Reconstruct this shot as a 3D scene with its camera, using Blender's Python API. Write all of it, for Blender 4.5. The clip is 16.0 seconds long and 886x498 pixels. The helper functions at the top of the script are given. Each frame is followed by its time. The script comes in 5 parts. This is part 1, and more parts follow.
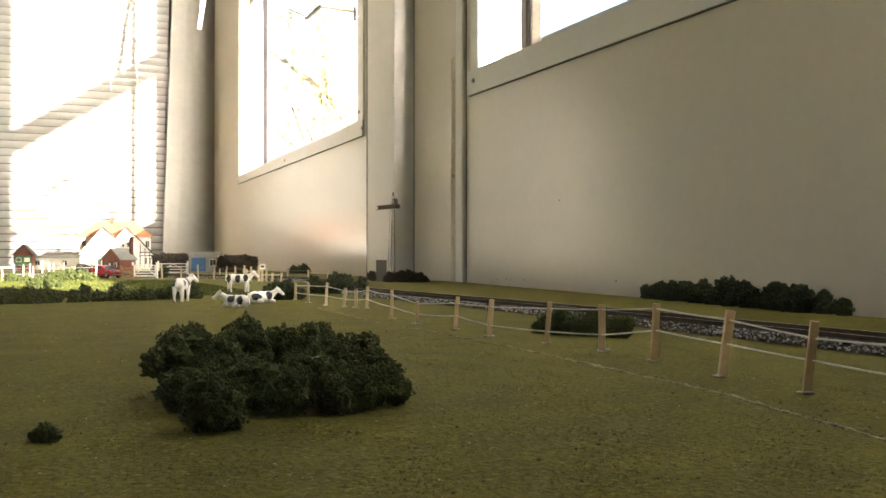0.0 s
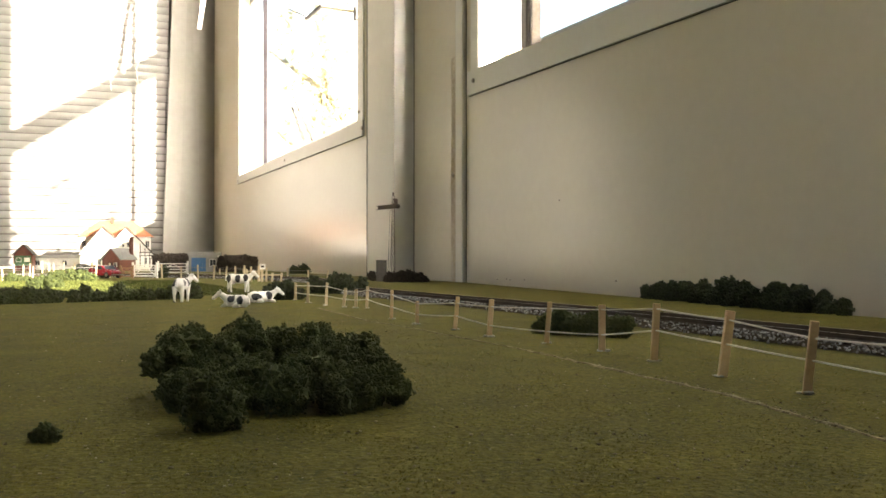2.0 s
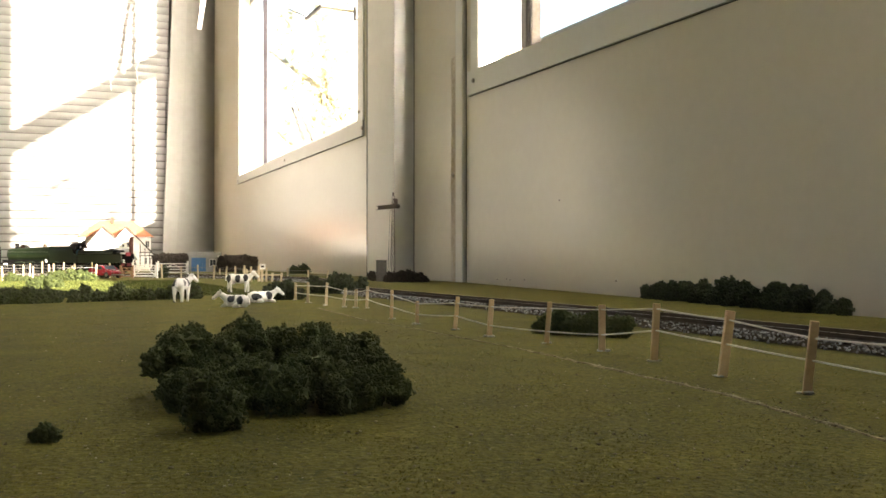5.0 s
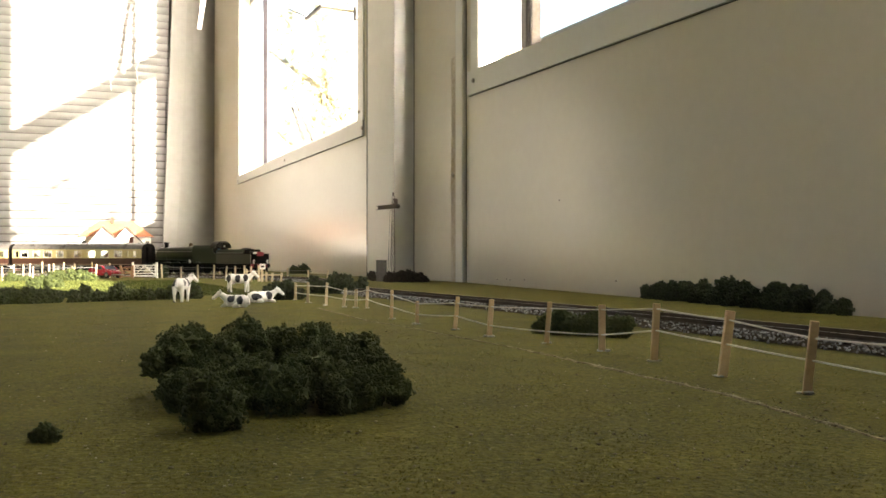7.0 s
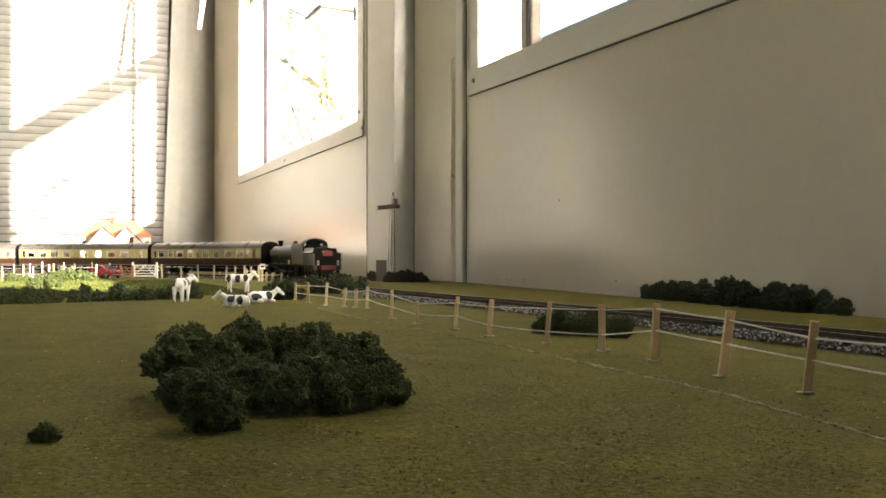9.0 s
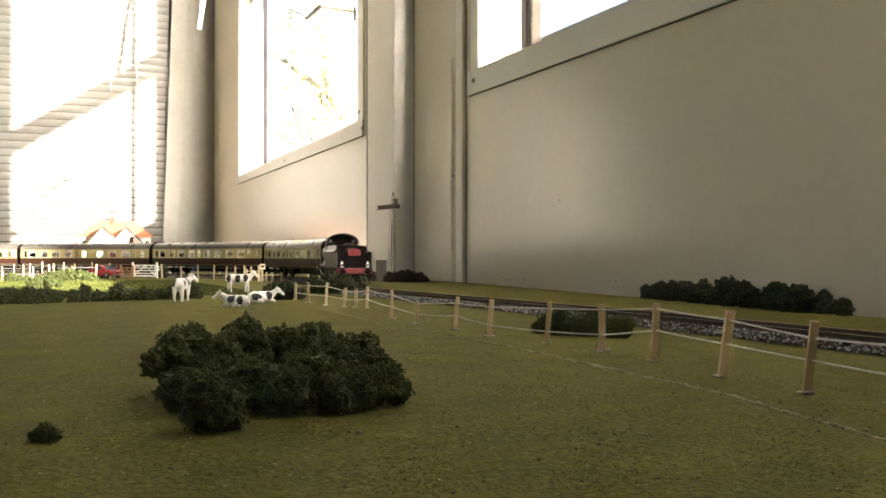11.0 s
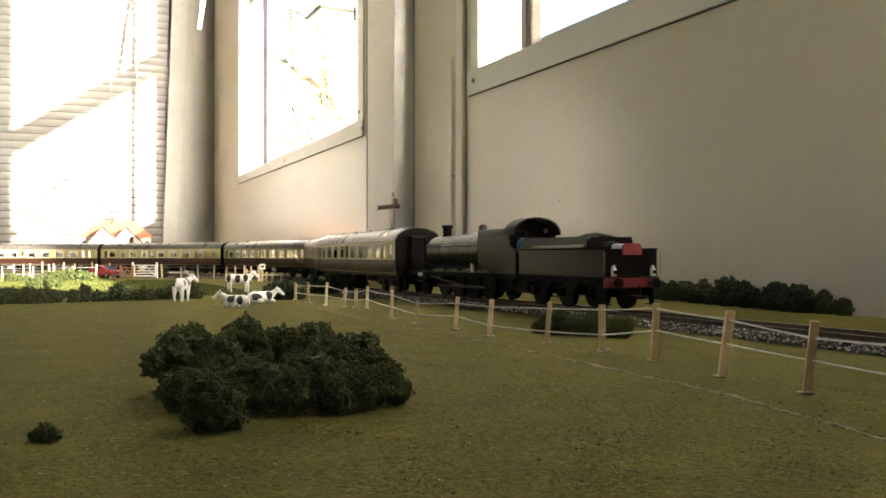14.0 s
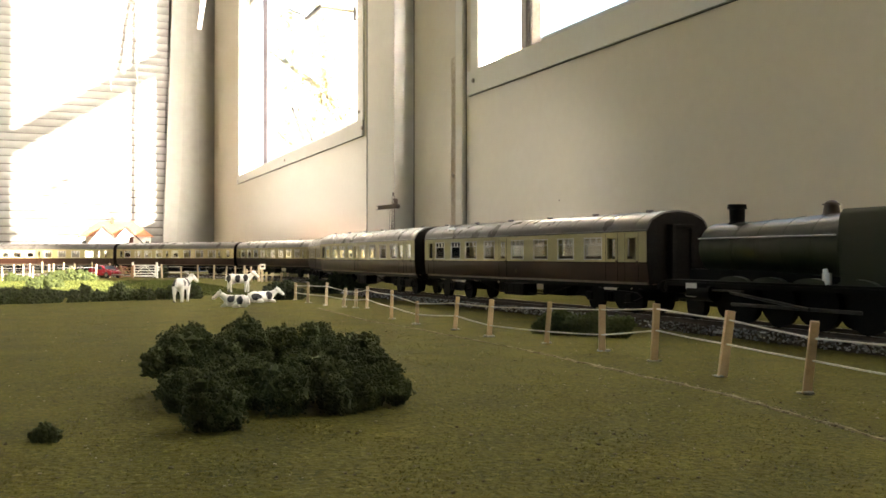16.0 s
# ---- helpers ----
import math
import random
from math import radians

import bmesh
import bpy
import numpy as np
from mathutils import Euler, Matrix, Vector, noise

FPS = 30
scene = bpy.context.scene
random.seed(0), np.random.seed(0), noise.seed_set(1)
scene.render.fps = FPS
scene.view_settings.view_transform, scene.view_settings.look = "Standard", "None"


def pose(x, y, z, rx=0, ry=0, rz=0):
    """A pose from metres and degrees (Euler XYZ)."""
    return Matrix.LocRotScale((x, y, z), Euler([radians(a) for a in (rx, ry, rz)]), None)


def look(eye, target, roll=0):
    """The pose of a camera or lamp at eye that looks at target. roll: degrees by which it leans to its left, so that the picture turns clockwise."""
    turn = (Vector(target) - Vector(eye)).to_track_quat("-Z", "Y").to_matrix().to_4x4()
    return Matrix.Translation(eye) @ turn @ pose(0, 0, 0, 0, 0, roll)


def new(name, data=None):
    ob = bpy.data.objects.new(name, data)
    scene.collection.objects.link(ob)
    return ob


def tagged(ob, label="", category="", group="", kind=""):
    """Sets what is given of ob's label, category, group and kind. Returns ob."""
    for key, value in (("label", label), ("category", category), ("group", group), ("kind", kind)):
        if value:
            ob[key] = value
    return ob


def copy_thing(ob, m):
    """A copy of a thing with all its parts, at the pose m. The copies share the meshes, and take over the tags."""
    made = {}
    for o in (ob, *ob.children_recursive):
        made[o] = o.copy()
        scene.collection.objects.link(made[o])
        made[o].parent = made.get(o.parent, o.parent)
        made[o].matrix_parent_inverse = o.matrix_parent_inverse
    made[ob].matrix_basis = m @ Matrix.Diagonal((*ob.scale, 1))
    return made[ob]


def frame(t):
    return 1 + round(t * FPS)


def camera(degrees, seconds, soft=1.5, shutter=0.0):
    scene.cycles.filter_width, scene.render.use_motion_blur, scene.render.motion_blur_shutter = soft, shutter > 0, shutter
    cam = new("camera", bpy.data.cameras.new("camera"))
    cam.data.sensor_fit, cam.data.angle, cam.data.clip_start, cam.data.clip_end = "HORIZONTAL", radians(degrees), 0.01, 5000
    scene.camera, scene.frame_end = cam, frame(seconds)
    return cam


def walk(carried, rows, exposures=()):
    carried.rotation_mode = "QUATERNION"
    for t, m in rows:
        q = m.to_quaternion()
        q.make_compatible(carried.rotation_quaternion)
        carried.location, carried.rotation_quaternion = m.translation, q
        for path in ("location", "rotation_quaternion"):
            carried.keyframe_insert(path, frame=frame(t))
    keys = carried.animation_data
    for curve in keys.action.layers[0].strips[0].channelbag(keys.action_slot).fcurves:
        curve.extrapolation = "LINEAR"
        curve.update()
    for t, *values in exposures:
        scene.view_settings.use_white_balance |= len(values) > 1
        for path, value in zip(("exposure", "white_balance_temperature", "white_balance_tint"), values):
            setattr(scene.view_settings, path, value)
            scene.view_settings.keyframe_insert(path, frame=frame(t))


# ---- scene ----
TURN = 23.18
EYE = (0.0, 0.0, 0.0336)
cam = camera(49.15, 16.0, soft=1.6)
EYE_POSE = pose(*EYE, 90.448, 0, -TURN)
walk(cam, [(0.0, EYE_POSE), (16.0, EYE_POSE)], exposures=[(0.0, 2.93, 7000, 12), (13.2, 2.93, 7000, 12), (14.5, 3.06, 7000, 12), (16.0, 3.15, 7000, 12)])

# ---- daylight: low sun from the window side, clear sky ----
SUN_WAY = Vector((-1.0, 2.3, -0.645)).normalized()
sun = new("sun", bpy.data.lights.new("sun", "SUN"))
sun.data.energy, sun.data.angle, sun.data.color = 5.0, radians(0.5), (1.0, 0.93, 0.82)
sun.matrix_world = look((0, 0, 0), SUN_WAY)
world = bpy.data.worlds.new("sky")
scene.world = world
world.use_nodes = True
sky = world.node_tree.nodes.new("ShaderNodeTexSky")
sky.sky_type, sky.sun_disc = "NISHITA", False
sky.sun_elevation = math.asin(-SUN_WAY.z)
sky.sun_rotation = math.atan2(-SUN_WAY.x, -SUN_WAY.y)
back = world.node_tree.nodes["Background"]
back.inputs["Strength"].default_value = 0.095
world.node_tree.links.new(sky.outputs[0], back.inputs["Color"])


# ---- materials ----
def mat(name, a, b=None, scale=60.0, rough=0.6, metal=0.0, bump=0.0, fine=None, spread=0.5, per_object=0.0, detail=5.0, spec=0.5):
    """Two colours mixed by a coarse and a fine noise, with a bump of the fine one."""
    m = bpy.data.materials.new(name)
    m.use_nodes = True
    nt = m.node_tree
    n, l = nt.nodes, nt.links
    p = n["Principled BSDF"]
    p.inputs["Roughness"].default_value, p.inputs["Metallic"].default_value = rough, metal
    p.inputs["Specular IOR Level"].default_value = spec
    b = b or tuple(c * 0.8 for c in a)
    tc = n.new("ShaderNodeTexCoord")
    t1, t2 = n.new("ShaderNodeTexNoise"), n.new("ShaderNodeTexNoise")
    t1.inputs["Scale"].default_value, t2.inputs["Scale"].default_value = scale, fine or scale * 9
    t1.inputs["Detail"].default_value = t2.inputs["Detail"].default_value = detail
    for t in (t1, t2):
        l.new(tc.outputs["Object"], t.inputs["Vector"])
    add = n.new("ShaderNodeMath")
    add.operation = "ADD"
    l.new(t1.outputs["Fac"], add.inputs[0])
    l.new(t2.outputs["Fac"], add.inputs[1])
    ramp = n.new("ShaderNodeMapRange")
    ramp.inputs["From Min"].default_value, ramp.inputs["From Max"].default_value = 1.0 - spread / 2, 1.0 + spread / 2
    l.new(add.outputs[0], ramp.inputs["Value"])
    mix = n.new("ShaderNodeMix")
    mix.data_type = "RGBA"
    mix.inputs[6].default_value, mix.inputs[7].default_value = (*a, 1), (*b, 1)
    l.new(ramp.outputs[0], mix.inputs[0])
    colour = mix.outputs[2]
    if per_object:
        info, hsv, mr = n.new("ShaderNodeObjectInfo"), n.new("ShaderNodeHueSaturation"), n.new("ShaderNodeMapRange")
        mr.inputs["To Min"].default_value, mr.inputs["To Max"].default_value = 1 - per_object, 1 + per_object
        l.new(info.outputs["Random"], mr.inputs["Value"])
        l.new(mr.outputs[0], hsv.inputs["Value"])
        l.new(colour, hsv.inputs["Color"])
        colour = hsv.outputs[0]
    l.new(colour, p.inputs["Base Color"])
    rr = n.new("ShaderNodeMapRange")
    rr.inputs["To Min"].default_value, rr.inputs["To Max"].default_value = max(rough - 0.08, 0.03), min(rough + 0.1, 1.0)
    l.new(t1.outputs["Fac"], rr.inputs["Value"])
    l.new(rr.outputs[0], p.inputs["Roughness"])
    if bump:
        bp = n.new("ShaderNodeBump")
        bp.inputs["Strength"].default_value, bp.inputs["Distance"].default_value = 0.6, bump
        l.new(t2.outputs["Fac"], bp.inputs["Height"])
        l.new(bp.outputs[0], p.inputs["Normal"])
    return m


def glass_mat(name, tint=(1, 1, 1), rough=0.0):
    m = bpy.data.materials.new(name)
    m.use_nodes = True
    p = m.node_tree.nodes["Principled BSDF"]
    p.inputs["Base Color"].default_value = (*tint, 1)
    p.inputs["Roughness"].default_value, p.inputs["Transmission Weight"].default_value, p.inputs["IOR"].default_value = rough, 1.0, 1.45
    return m


def grass_mat():
    """Flocked grass mat: fine green, straw and dark fibres."""
    m = mat("grass_mat", (0.071, 0.069, 0.008), (0.134, 0.117, 0.015), 42.0, 0.95, bump=0.0010, fine=700.0, spread=0.5, spec=0.2)
    n, l = m.node_tree.nodes, m.node_tree.links
    tc = n.new("ShaderNodeTexCoord")
    v = n.new("ShaderNodeTexVoronoi")
    v.inputs["Scale"].default_value = 1100.0
    l.new(tc.outputs["Object"], v.inputs["Vector"])
    sep = n.new("ShaderNodeSeparateColor")
    l.new(v.outputs["Color"], sep.inputs[0])
    p = n["Principled BSDF"]
    old = p.inputs["Base Color"].links[0].from_socket
    for channel, lo, hi, colour, amount in ((0, 0.70, 0.95, (0.026, 0.032, 0.007), 0.5), (1, 0.86, 1.0, (0.25, 0.215, 0.06), 0.4)):
        r = n.new("ShaderNodeMapRange")
        r.inputs["From Min"].default_value, r.inputs["From Max"].default_value = lo, hi
        r.inputs["To Max"].default_value = amount
        l.new(sep.outputs[channel], r.inputs["Value"])
        mix = n.new("ShaderNodeMix")
        mix.data_type = "RGBA"
        mix.inputs[7].default_value = (*colour, 1)
        l.new(r.outputs[0], mix.inputs[0])
        l.new(old, mix.inputs[6])
        old = mix.outputs[2]
    l.new(old, p.inputs["Base Color"])
    return m


GRASS = grass_mat()
WALL = mat("cream_wall_paint", (0.80, 0.73, 0.585), (0.75, 0.675, 0.535), 3.0, 0.215, bump=0.0001, fine=90.0, spread=0.9, spec=1.0)
WALL.node_tree.nodes["Principled BSDF"].inputs["IOR"].default_value = 1.75
TRIM = mat("white_vinyl_trim", (0.82, 0.80, 0.73), (0.77, 0.74, 0.66), 5.0, 0.22, bump=0.0001, fine=120.0, spread=0.9, spec=0.9)
POST = mat("painted_post", (0.88, 0.84, 0.74), (0.82, 0.77, 0.67), 6.0, 0.31, fine=70.0, spread=0.9, spec=1.0)
STAIN = mat("bare_wood_stain", (0.40, 0.32, 0.22), (0.55, 0.48, 0.38), 30.0, 0.7, bump=0.0006)
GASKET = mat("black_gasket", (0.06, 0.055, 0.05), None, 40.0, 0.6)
ALU = mat("dull_aluminium", (0.30, 0.29, 0.28), (0.22, 0.21, 0.2), 30.0, 0.45, 0.6)
SCREW = mat("screw_cap", (0.25, 0.21, 0.16), None, 200.0, 0.4)
FLOOR = mat("brown_carpet", (0.16, 0.12, 0.09), (0.10, 0.075, 0.055), 12.0, 0.95, bump=0.002, fine=300.0)
CEIL = mat("white_ceiling", (0.78, 0.77, 0.72), (0.72, 0.71, 0.66), 4.0, 0.7)
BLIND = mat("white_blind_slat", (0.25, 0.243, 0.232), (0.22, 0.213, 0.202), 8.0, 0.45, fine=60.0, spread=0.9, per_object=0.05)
GLASS = glass_mat("window_glass")
WOOD = mat("baseboard_timber", (0.45, 0.33, 0.2), (0.33, 0.23, 0.13), 20.0, 0.7)


# ---- building helpers ----
def box(bm, x0, x1, y0, y1, z0, z1, bevel=0.0):
    r = bmesh.ops.create_cube(bm, size=1.0)
    vs = r["verts"]
    bmesh.ops.transform(bm, matrix=Matrix.Translation(((x0 + x1) / 2, (y0 + y1) / 2, (z0 + z1) / 2)) @ Matrix.Diagonal((x1 - x0, y1 - y0, z1 - z0, 1)), verts=vs)
    if bevel:
        es = list({e for v in vs for e in v.link_edges})
        bmesh.ops.bevel(bm, geom=es, offset=bevel, segments=2, profile=0.5, affect="EDGES")
    return bm


def tube(bm, a, b, r0, r1=None, seg=10, caps=True):
    a, b = Vector(a), Vector(b)
    d = b - a
    r = bmesh.ops.create_cone(bm, cap_ends=caps, segments=seg, radius1=r0, radius2=r0 if r1 is None else r1, depth=d.length)
    bmesh.ops.transform(bm, matrix=Matrix.Translation((a + b) / 2) @ d.to_track_quat("Z", "Y").to_matrix().to_4x4(), verts=r["verts"])
    return bm


def ball(bm, c, sx, sy=None, sz=None, u=10, v=7):
    r = bmesh.ops.create_uvsphere(bm, u_segments=u, v_segments=v, radius=1.0)
    bmesh.ops.transform(bm, matrix=Matrix.Translation(c) @ Matrix.Diagonal((sx, sy or sx, sz or sx, 1)), verts=r["verts"])
    return bm


def prism(bm, outline, axis, lo, hi):
    """A closed outline of (u, v) pairs drawn out along x, y or z."""
    def at(u, v, w):
        return {"x": (w, u, v), "y": (u, w, v), "z": (u, v, w)}[axis]
    a = [bm.verts.new(at(u, v, lo)) for u, v in outline]
    b = [bm.verts.new(at(u, v, hi)) for u, v in outline]
    n = len(outline)
    for i in range(n):
        bm.faces.new((a[i], a[(i + 1) % n], b[(i + 1) % n], b[i]))
    bm.faces.new(a[::-1])
    bm.faces.new(b)
    return bm


def mesh_of(name, bm, material, smooth=False):
    bmesh.ops.recalc_face_normals(bm, faces=bm.faces)
    me = bpy.data.meshes.new(name)
    bm.to_mesh(me)
    bm.free()
    for m in material if isinstance(material, (list, tuple)) else (material,):
        me.materials.append(m)
    if smooth:
        me.shade_smooth()
        me.set_sharp_from_angle(angle=radians(35))
    return me


def part(name, bm, material, parent=None, label="", smooth=False):
    ob = new(name, mesh_of(name, bm, material, smooth))
    if parent:
        ob.parent = parent
    return tagged(ob, label) if label else ob


def piece(name, me, parent, m):
    ob = new(name, me)
    ob.parent = parent
    ob.matrix_basis = m
    return ob


def thing(name, label, category, group="", at=None, kind=""):
    ob = new(name)
    ob.empty_display_size = 0.02
    if at is not None:
        ob.matrix_basis = at
    return tagged(ob, label, category, group, kind)


def B():
    return bmesh.new()


# ---- the line of the track, from beside the camera to the far side and round ----
STEP = 0.2
HEADING = [-4.6, -2.8, -0.9, 2.2, 1.7, -14.4, -7.8, 12.9, 32.0, 44.6, 55.0, 65.4, 75.8, 86.2, 90, 90, 96, 116, 136, 156, 176, 180, 180, 180, 180, 180]
RAIL_Z = 0.0055


def make_line():
    pts, x, y = [], 0.265, -0.039
    n = int((len(HEADING) - 1) * STEP / 0.01)
    for i in range(n):
        s = i * 0.01
        k = min(int(s / STEP), len(HEADING) - 2)
        h = radians(HEADING[k] + (HEADING[k + 1] - HEADING[k]) * (s / STEP - k))
        pts.append((x, y, h))
        x, y = x - math.sin(h) * 0.01, y + math.cos(h) * 0.01
    return pts


LINE = make_line()


def on_line(s, side=0.0):
    """Place and heading on the track at s metres; side: to its left, seen along the growing s."""
    if s < 0:
        x, y, h = LINE[0]
        x, y = x + math.sin(h) * -s, y + math.cos(h) * s
    else:
        i = min(int(s / 0.01), len(LINE) - 2)
        f = s / 0.01 - i
        x, y, h = (a + (b - a) * f for a, b in zip(LINE[i], LINE[i + 1]))
    return x - math.cos(h) * side, y - math.sin(h) * side, h


# ---- the room ----
# The corner panel's weaker light is put into this darkened cream.
CORNER_DIM = mat("dimmed_corner_cream", (0.32, 0.312, 0.29), (0.285, 0.278, 0.258), 5.0, 0.6, spec=0.15)
PAVING = mat("pale_paving", (0.42, 0.39, 0.33), (0.34, 0.31, 0.26), 0.6, 0.9, fine=8.0)
LEAF = mat("yellow_green_leaf", (0.52, 0.48, 0.20), (0.62, 0.59, 0.34), 3.0, 0.7)
BRASS_DULL = mat("dull_brass", (0.35, 0.27, 0.12), (0.28, 0.21, 0.09), 60.0, 0.4, 0.7)
# Dark backing seen through the blind: shade under each slat put into colour.
DARK_BACKING = mat("dark_slat_gap_backing", (0.06, 0.045, 0.035), (0.04, 0.03, 0.024), 10.0, 0.6)
# Tan of the unseen south wall sets how much light it bounces back.
TAN_WALL = mat("tan_wall_paint", (0.26, 0.235, 0.20), (0.22, 0.20, 0.17), 3.0, 0.6, fine=90.0)
STAY_GREY = mat("grey_casting", (0.16, 0.155, 0.15), (0.12, 0.115, 0.11), 60.0, 0.45)
# Greyer than the post: shading of its camera-facing side put into colour.
RETURN = mat("return_shade_grey", (0.78, 0.77, 0.74), (0.73, 0.72, 0.69), 8.0, 0.7, spec=0.2)
FRAME_DARK = mat("dark_bronze_frame", (0.03, 0.026, 0.03), (0.02, 0.018, 0.02), 40.0, 0.9, spec=0.0)
WX, TH = 0.525, 0.045           # inner face and thickness of the window wall
BACK_Y, LEFT_X, NEAR_Y = 3.05, -1.75, -1.9
FLOOR_Z, CEIL_Z = -0.85, 1.60
SILL, FRAME_Z = 0.272, 0.241
W1 = (1.596, 2.615)             # far window opening along the wall
W2 = (-0.215, 1.108)             # near window opening
WTOP = 1.40


def room():
    wall = tagged(new("wall_east"), "cream painted wall with two large windows", "wall", kind="structure")
    def seg(y0, y1, z0, z1):
        part("wall_panel", box(B(), WX, WX + TH, y0, y1, z0, z1), WALL, wall)
    seg(NEAR_Y, W2[0], FLOOR_Z, CEIL_Z)
    seg(W2[0], W2[1], FLOOR_Z, SILL - 0.006)
    seg(W2[0], W2[1], WTOP, CEIL_Z)
    seg(W2[1], W1[0], FLOOR_Z, CEIL_Z)
    seg(W1[0], W1[1], FLOOR_Z, 0.240)
    seg(W1[0], W1[1], WTOP, CEIL_Z)
    seg(W1[1], BACK_Y + 0.1, FLOOR_Z, CEIL_Z)
    for y, z in [(0.908, 0.094), (1.058, 0.006), (1.033, 0.007), (1.024, 0.006), (0.988, 0.007), (0.799, 0.01)]:
        part("speck", ball(B(), (WX, y, z), 0.0008, 0.0014, 0.0010, 8, 6), SCREW, wall)
    for name, x0, x1, y0, y1, label in (("wall_north", LEFT_X - 0.05, WX, BACK_Y, BACK_Y + 0.05, "end wall behind the blind, dark to draw shade between the slats"),
                                        ("wall_south", LEFT_X - 0.05, WX, NEAR_Y - 0.05, NEAR_Y, "unseen plain end wall, tan set for the light it bounces")):
        tagged(part(name, box(B(), x0, x1, y0, y1, FLOOR_Z, CEIL_Z), DARK_BACKING if name == "wall_north" else TAN_WALL), label, "wall", kind="structure")
    # Out of view: opening added as fill light, brown panels to cut bounce.
    west = tagged(new("wall_west"), "unseen brown side wall with a window opening added for fill light", "wall", kind="structure")
    for y0, y1, z0, z1 in ((NEAR_Y, 0.40, FLOOR_Z, CEIL_Z), (0.40, 1.20, FLOOR_Z, 0.25), (0.40, 1.20, 1.25, CEIL_Z), (1.20, BACK_Y, FLOOR_Z, CEIL_Z)):
        part("wall_panel", box(B(), LEFT_X - 0.05, LEFT_X, y0, y1, z0, z1), STAIN, west)
    for y in (0.42, 0.80, 1.18):
        part("window_frame", box(B(), LEFT_X - 0.04, LEFT_X - 0.01, y - 0.02, y + 0.02, 0.25, 1.25, 0.002), TRIM, west)
    tagged(part("floor", box(B(), LEFT_X, WX, NEAR_Y, BACK_Y, FLOOR_Z - 0.03, FLOOR_Z), FLOOR), "brown carpeted floor", "floor", kind="structure")
    tagged(part("ceiling", box(B(), LEFT_X - 0.05, WX + TH, NEAR_Y - 0.05, BACK_Y + 0.05, CEIL_Z, CEIL_Z + 0.03), CEIL), "plain white ceiling", "ceiling", kind="structure")


def window(name, y0, y1, mullions, bar, sill, foot):
    """sill and foot: heights of the sill board's upper and lower edge at the near and the far end."""
    w = tagged(new(name), "white framed window with clear glass in the cream wall", "window", kind="structure")
    x = WX
    # flat inner surround, proud of the wall
    part("window_sill", prism(B(), [(y0 - 0.03, foot[0]), (y1 + 0.03, foot[1]), (y1 + 0.03, sill[1]), (y0 - 0.03, sill[0])], "x", x - 0.004, x + 0.002), TRIM, w)
    part("sill_edge", prism(B(), [(y0 - 0.03, foot[0] - 0.0008), (y1 + 0.03, foot[1] - 0.0008), (y1 + 0.03, foot[1] - 0.0002), (y0 - 0.03, foot[0] - 0.0002)], "x", x - 0.0012, x + 0.001), GASKET, w)
    for a, b, z in ((y0 - 0.032, y0, sill[0]), (y1, y1 + 0.022, sill[1])):
        part("window_frame", box(B(), x - 0.003, x + 0.002, a, b, z, WTOP, 0.001), TRIM, w)
    part("window_frame", box(B(), x - 0.004, x + 0.002, y0 - 0.03, y1 + 0.03, WTOP, WTOP + 0.03, 0.001), TRIM, w)
    part("sill_board", prism(B(), [(y0, sill[0] - 0.012), (y1, sill[1] - 0.012), (y1, sill[1] - 0.002), (y0, sill[0] - 0.002)], "x", x + 0.002, x + TH + 0.008), TRIM, w)
    low = min(sill)
    # Rail added out of sight to trim the sun patch on the grass.
    part("sun_cut_rail", prism(B(), [(y0, sill[0] - 0.002), (y1, sill[1] - 0.002), (y1, sill[1] + 0.024), (y0, sill[0] + 0.024)], "x", x + 0.041, x + 0.050), TRIM, w)
    for m, wd in mullions:
        if bar:
            part("mullion", box(B(), x + 0.016, x + 0.027, m - wd / 2, m + wd / 2, low - 0.002, WTOP, 0.001), FRAME_DARK, w)
            continue
        part("mullion", box(B(), x + 0.02, x + 0.034, m - wd / 2, m + wd / 2, low - 0.002, WTOP, 0.002), ALU, w)
        part("gasket", box(B(), x + 0.016, x + 0.020, m - wd / 2 + 0.002, m - wd / 2 + 0.006, low - 0.002, WTOP), GASKET, w)
    if bar:
        part("transom", box(B(), x + 0.026, x + 0.042, y0, y1, bar[0], bar[1], 0.002), ALU, w)
    pane = part("pane", box(B(), x + 0.036, x + 0.040, y0, y1, low - 0.002, WTOP), GLASS, w)
    pane.visible_shadow = False
    for yy, z, r in ((y0 - 0.012, sill[0] + 0.016, 0.003), (y0 - 0.030, sill[0] - 0.014, 0.0034), (y1 + 0.010, sill[1] - 0.014, 0.003), ((y0 + y1) / 2, (sum(sill) + sum(foot)) / 4, 0.0022)):
        part("screw", tube(B(), (x - 0.0055, yy, z), (x - 0.0035, yy, z), r, seg=10), SCREW, w)


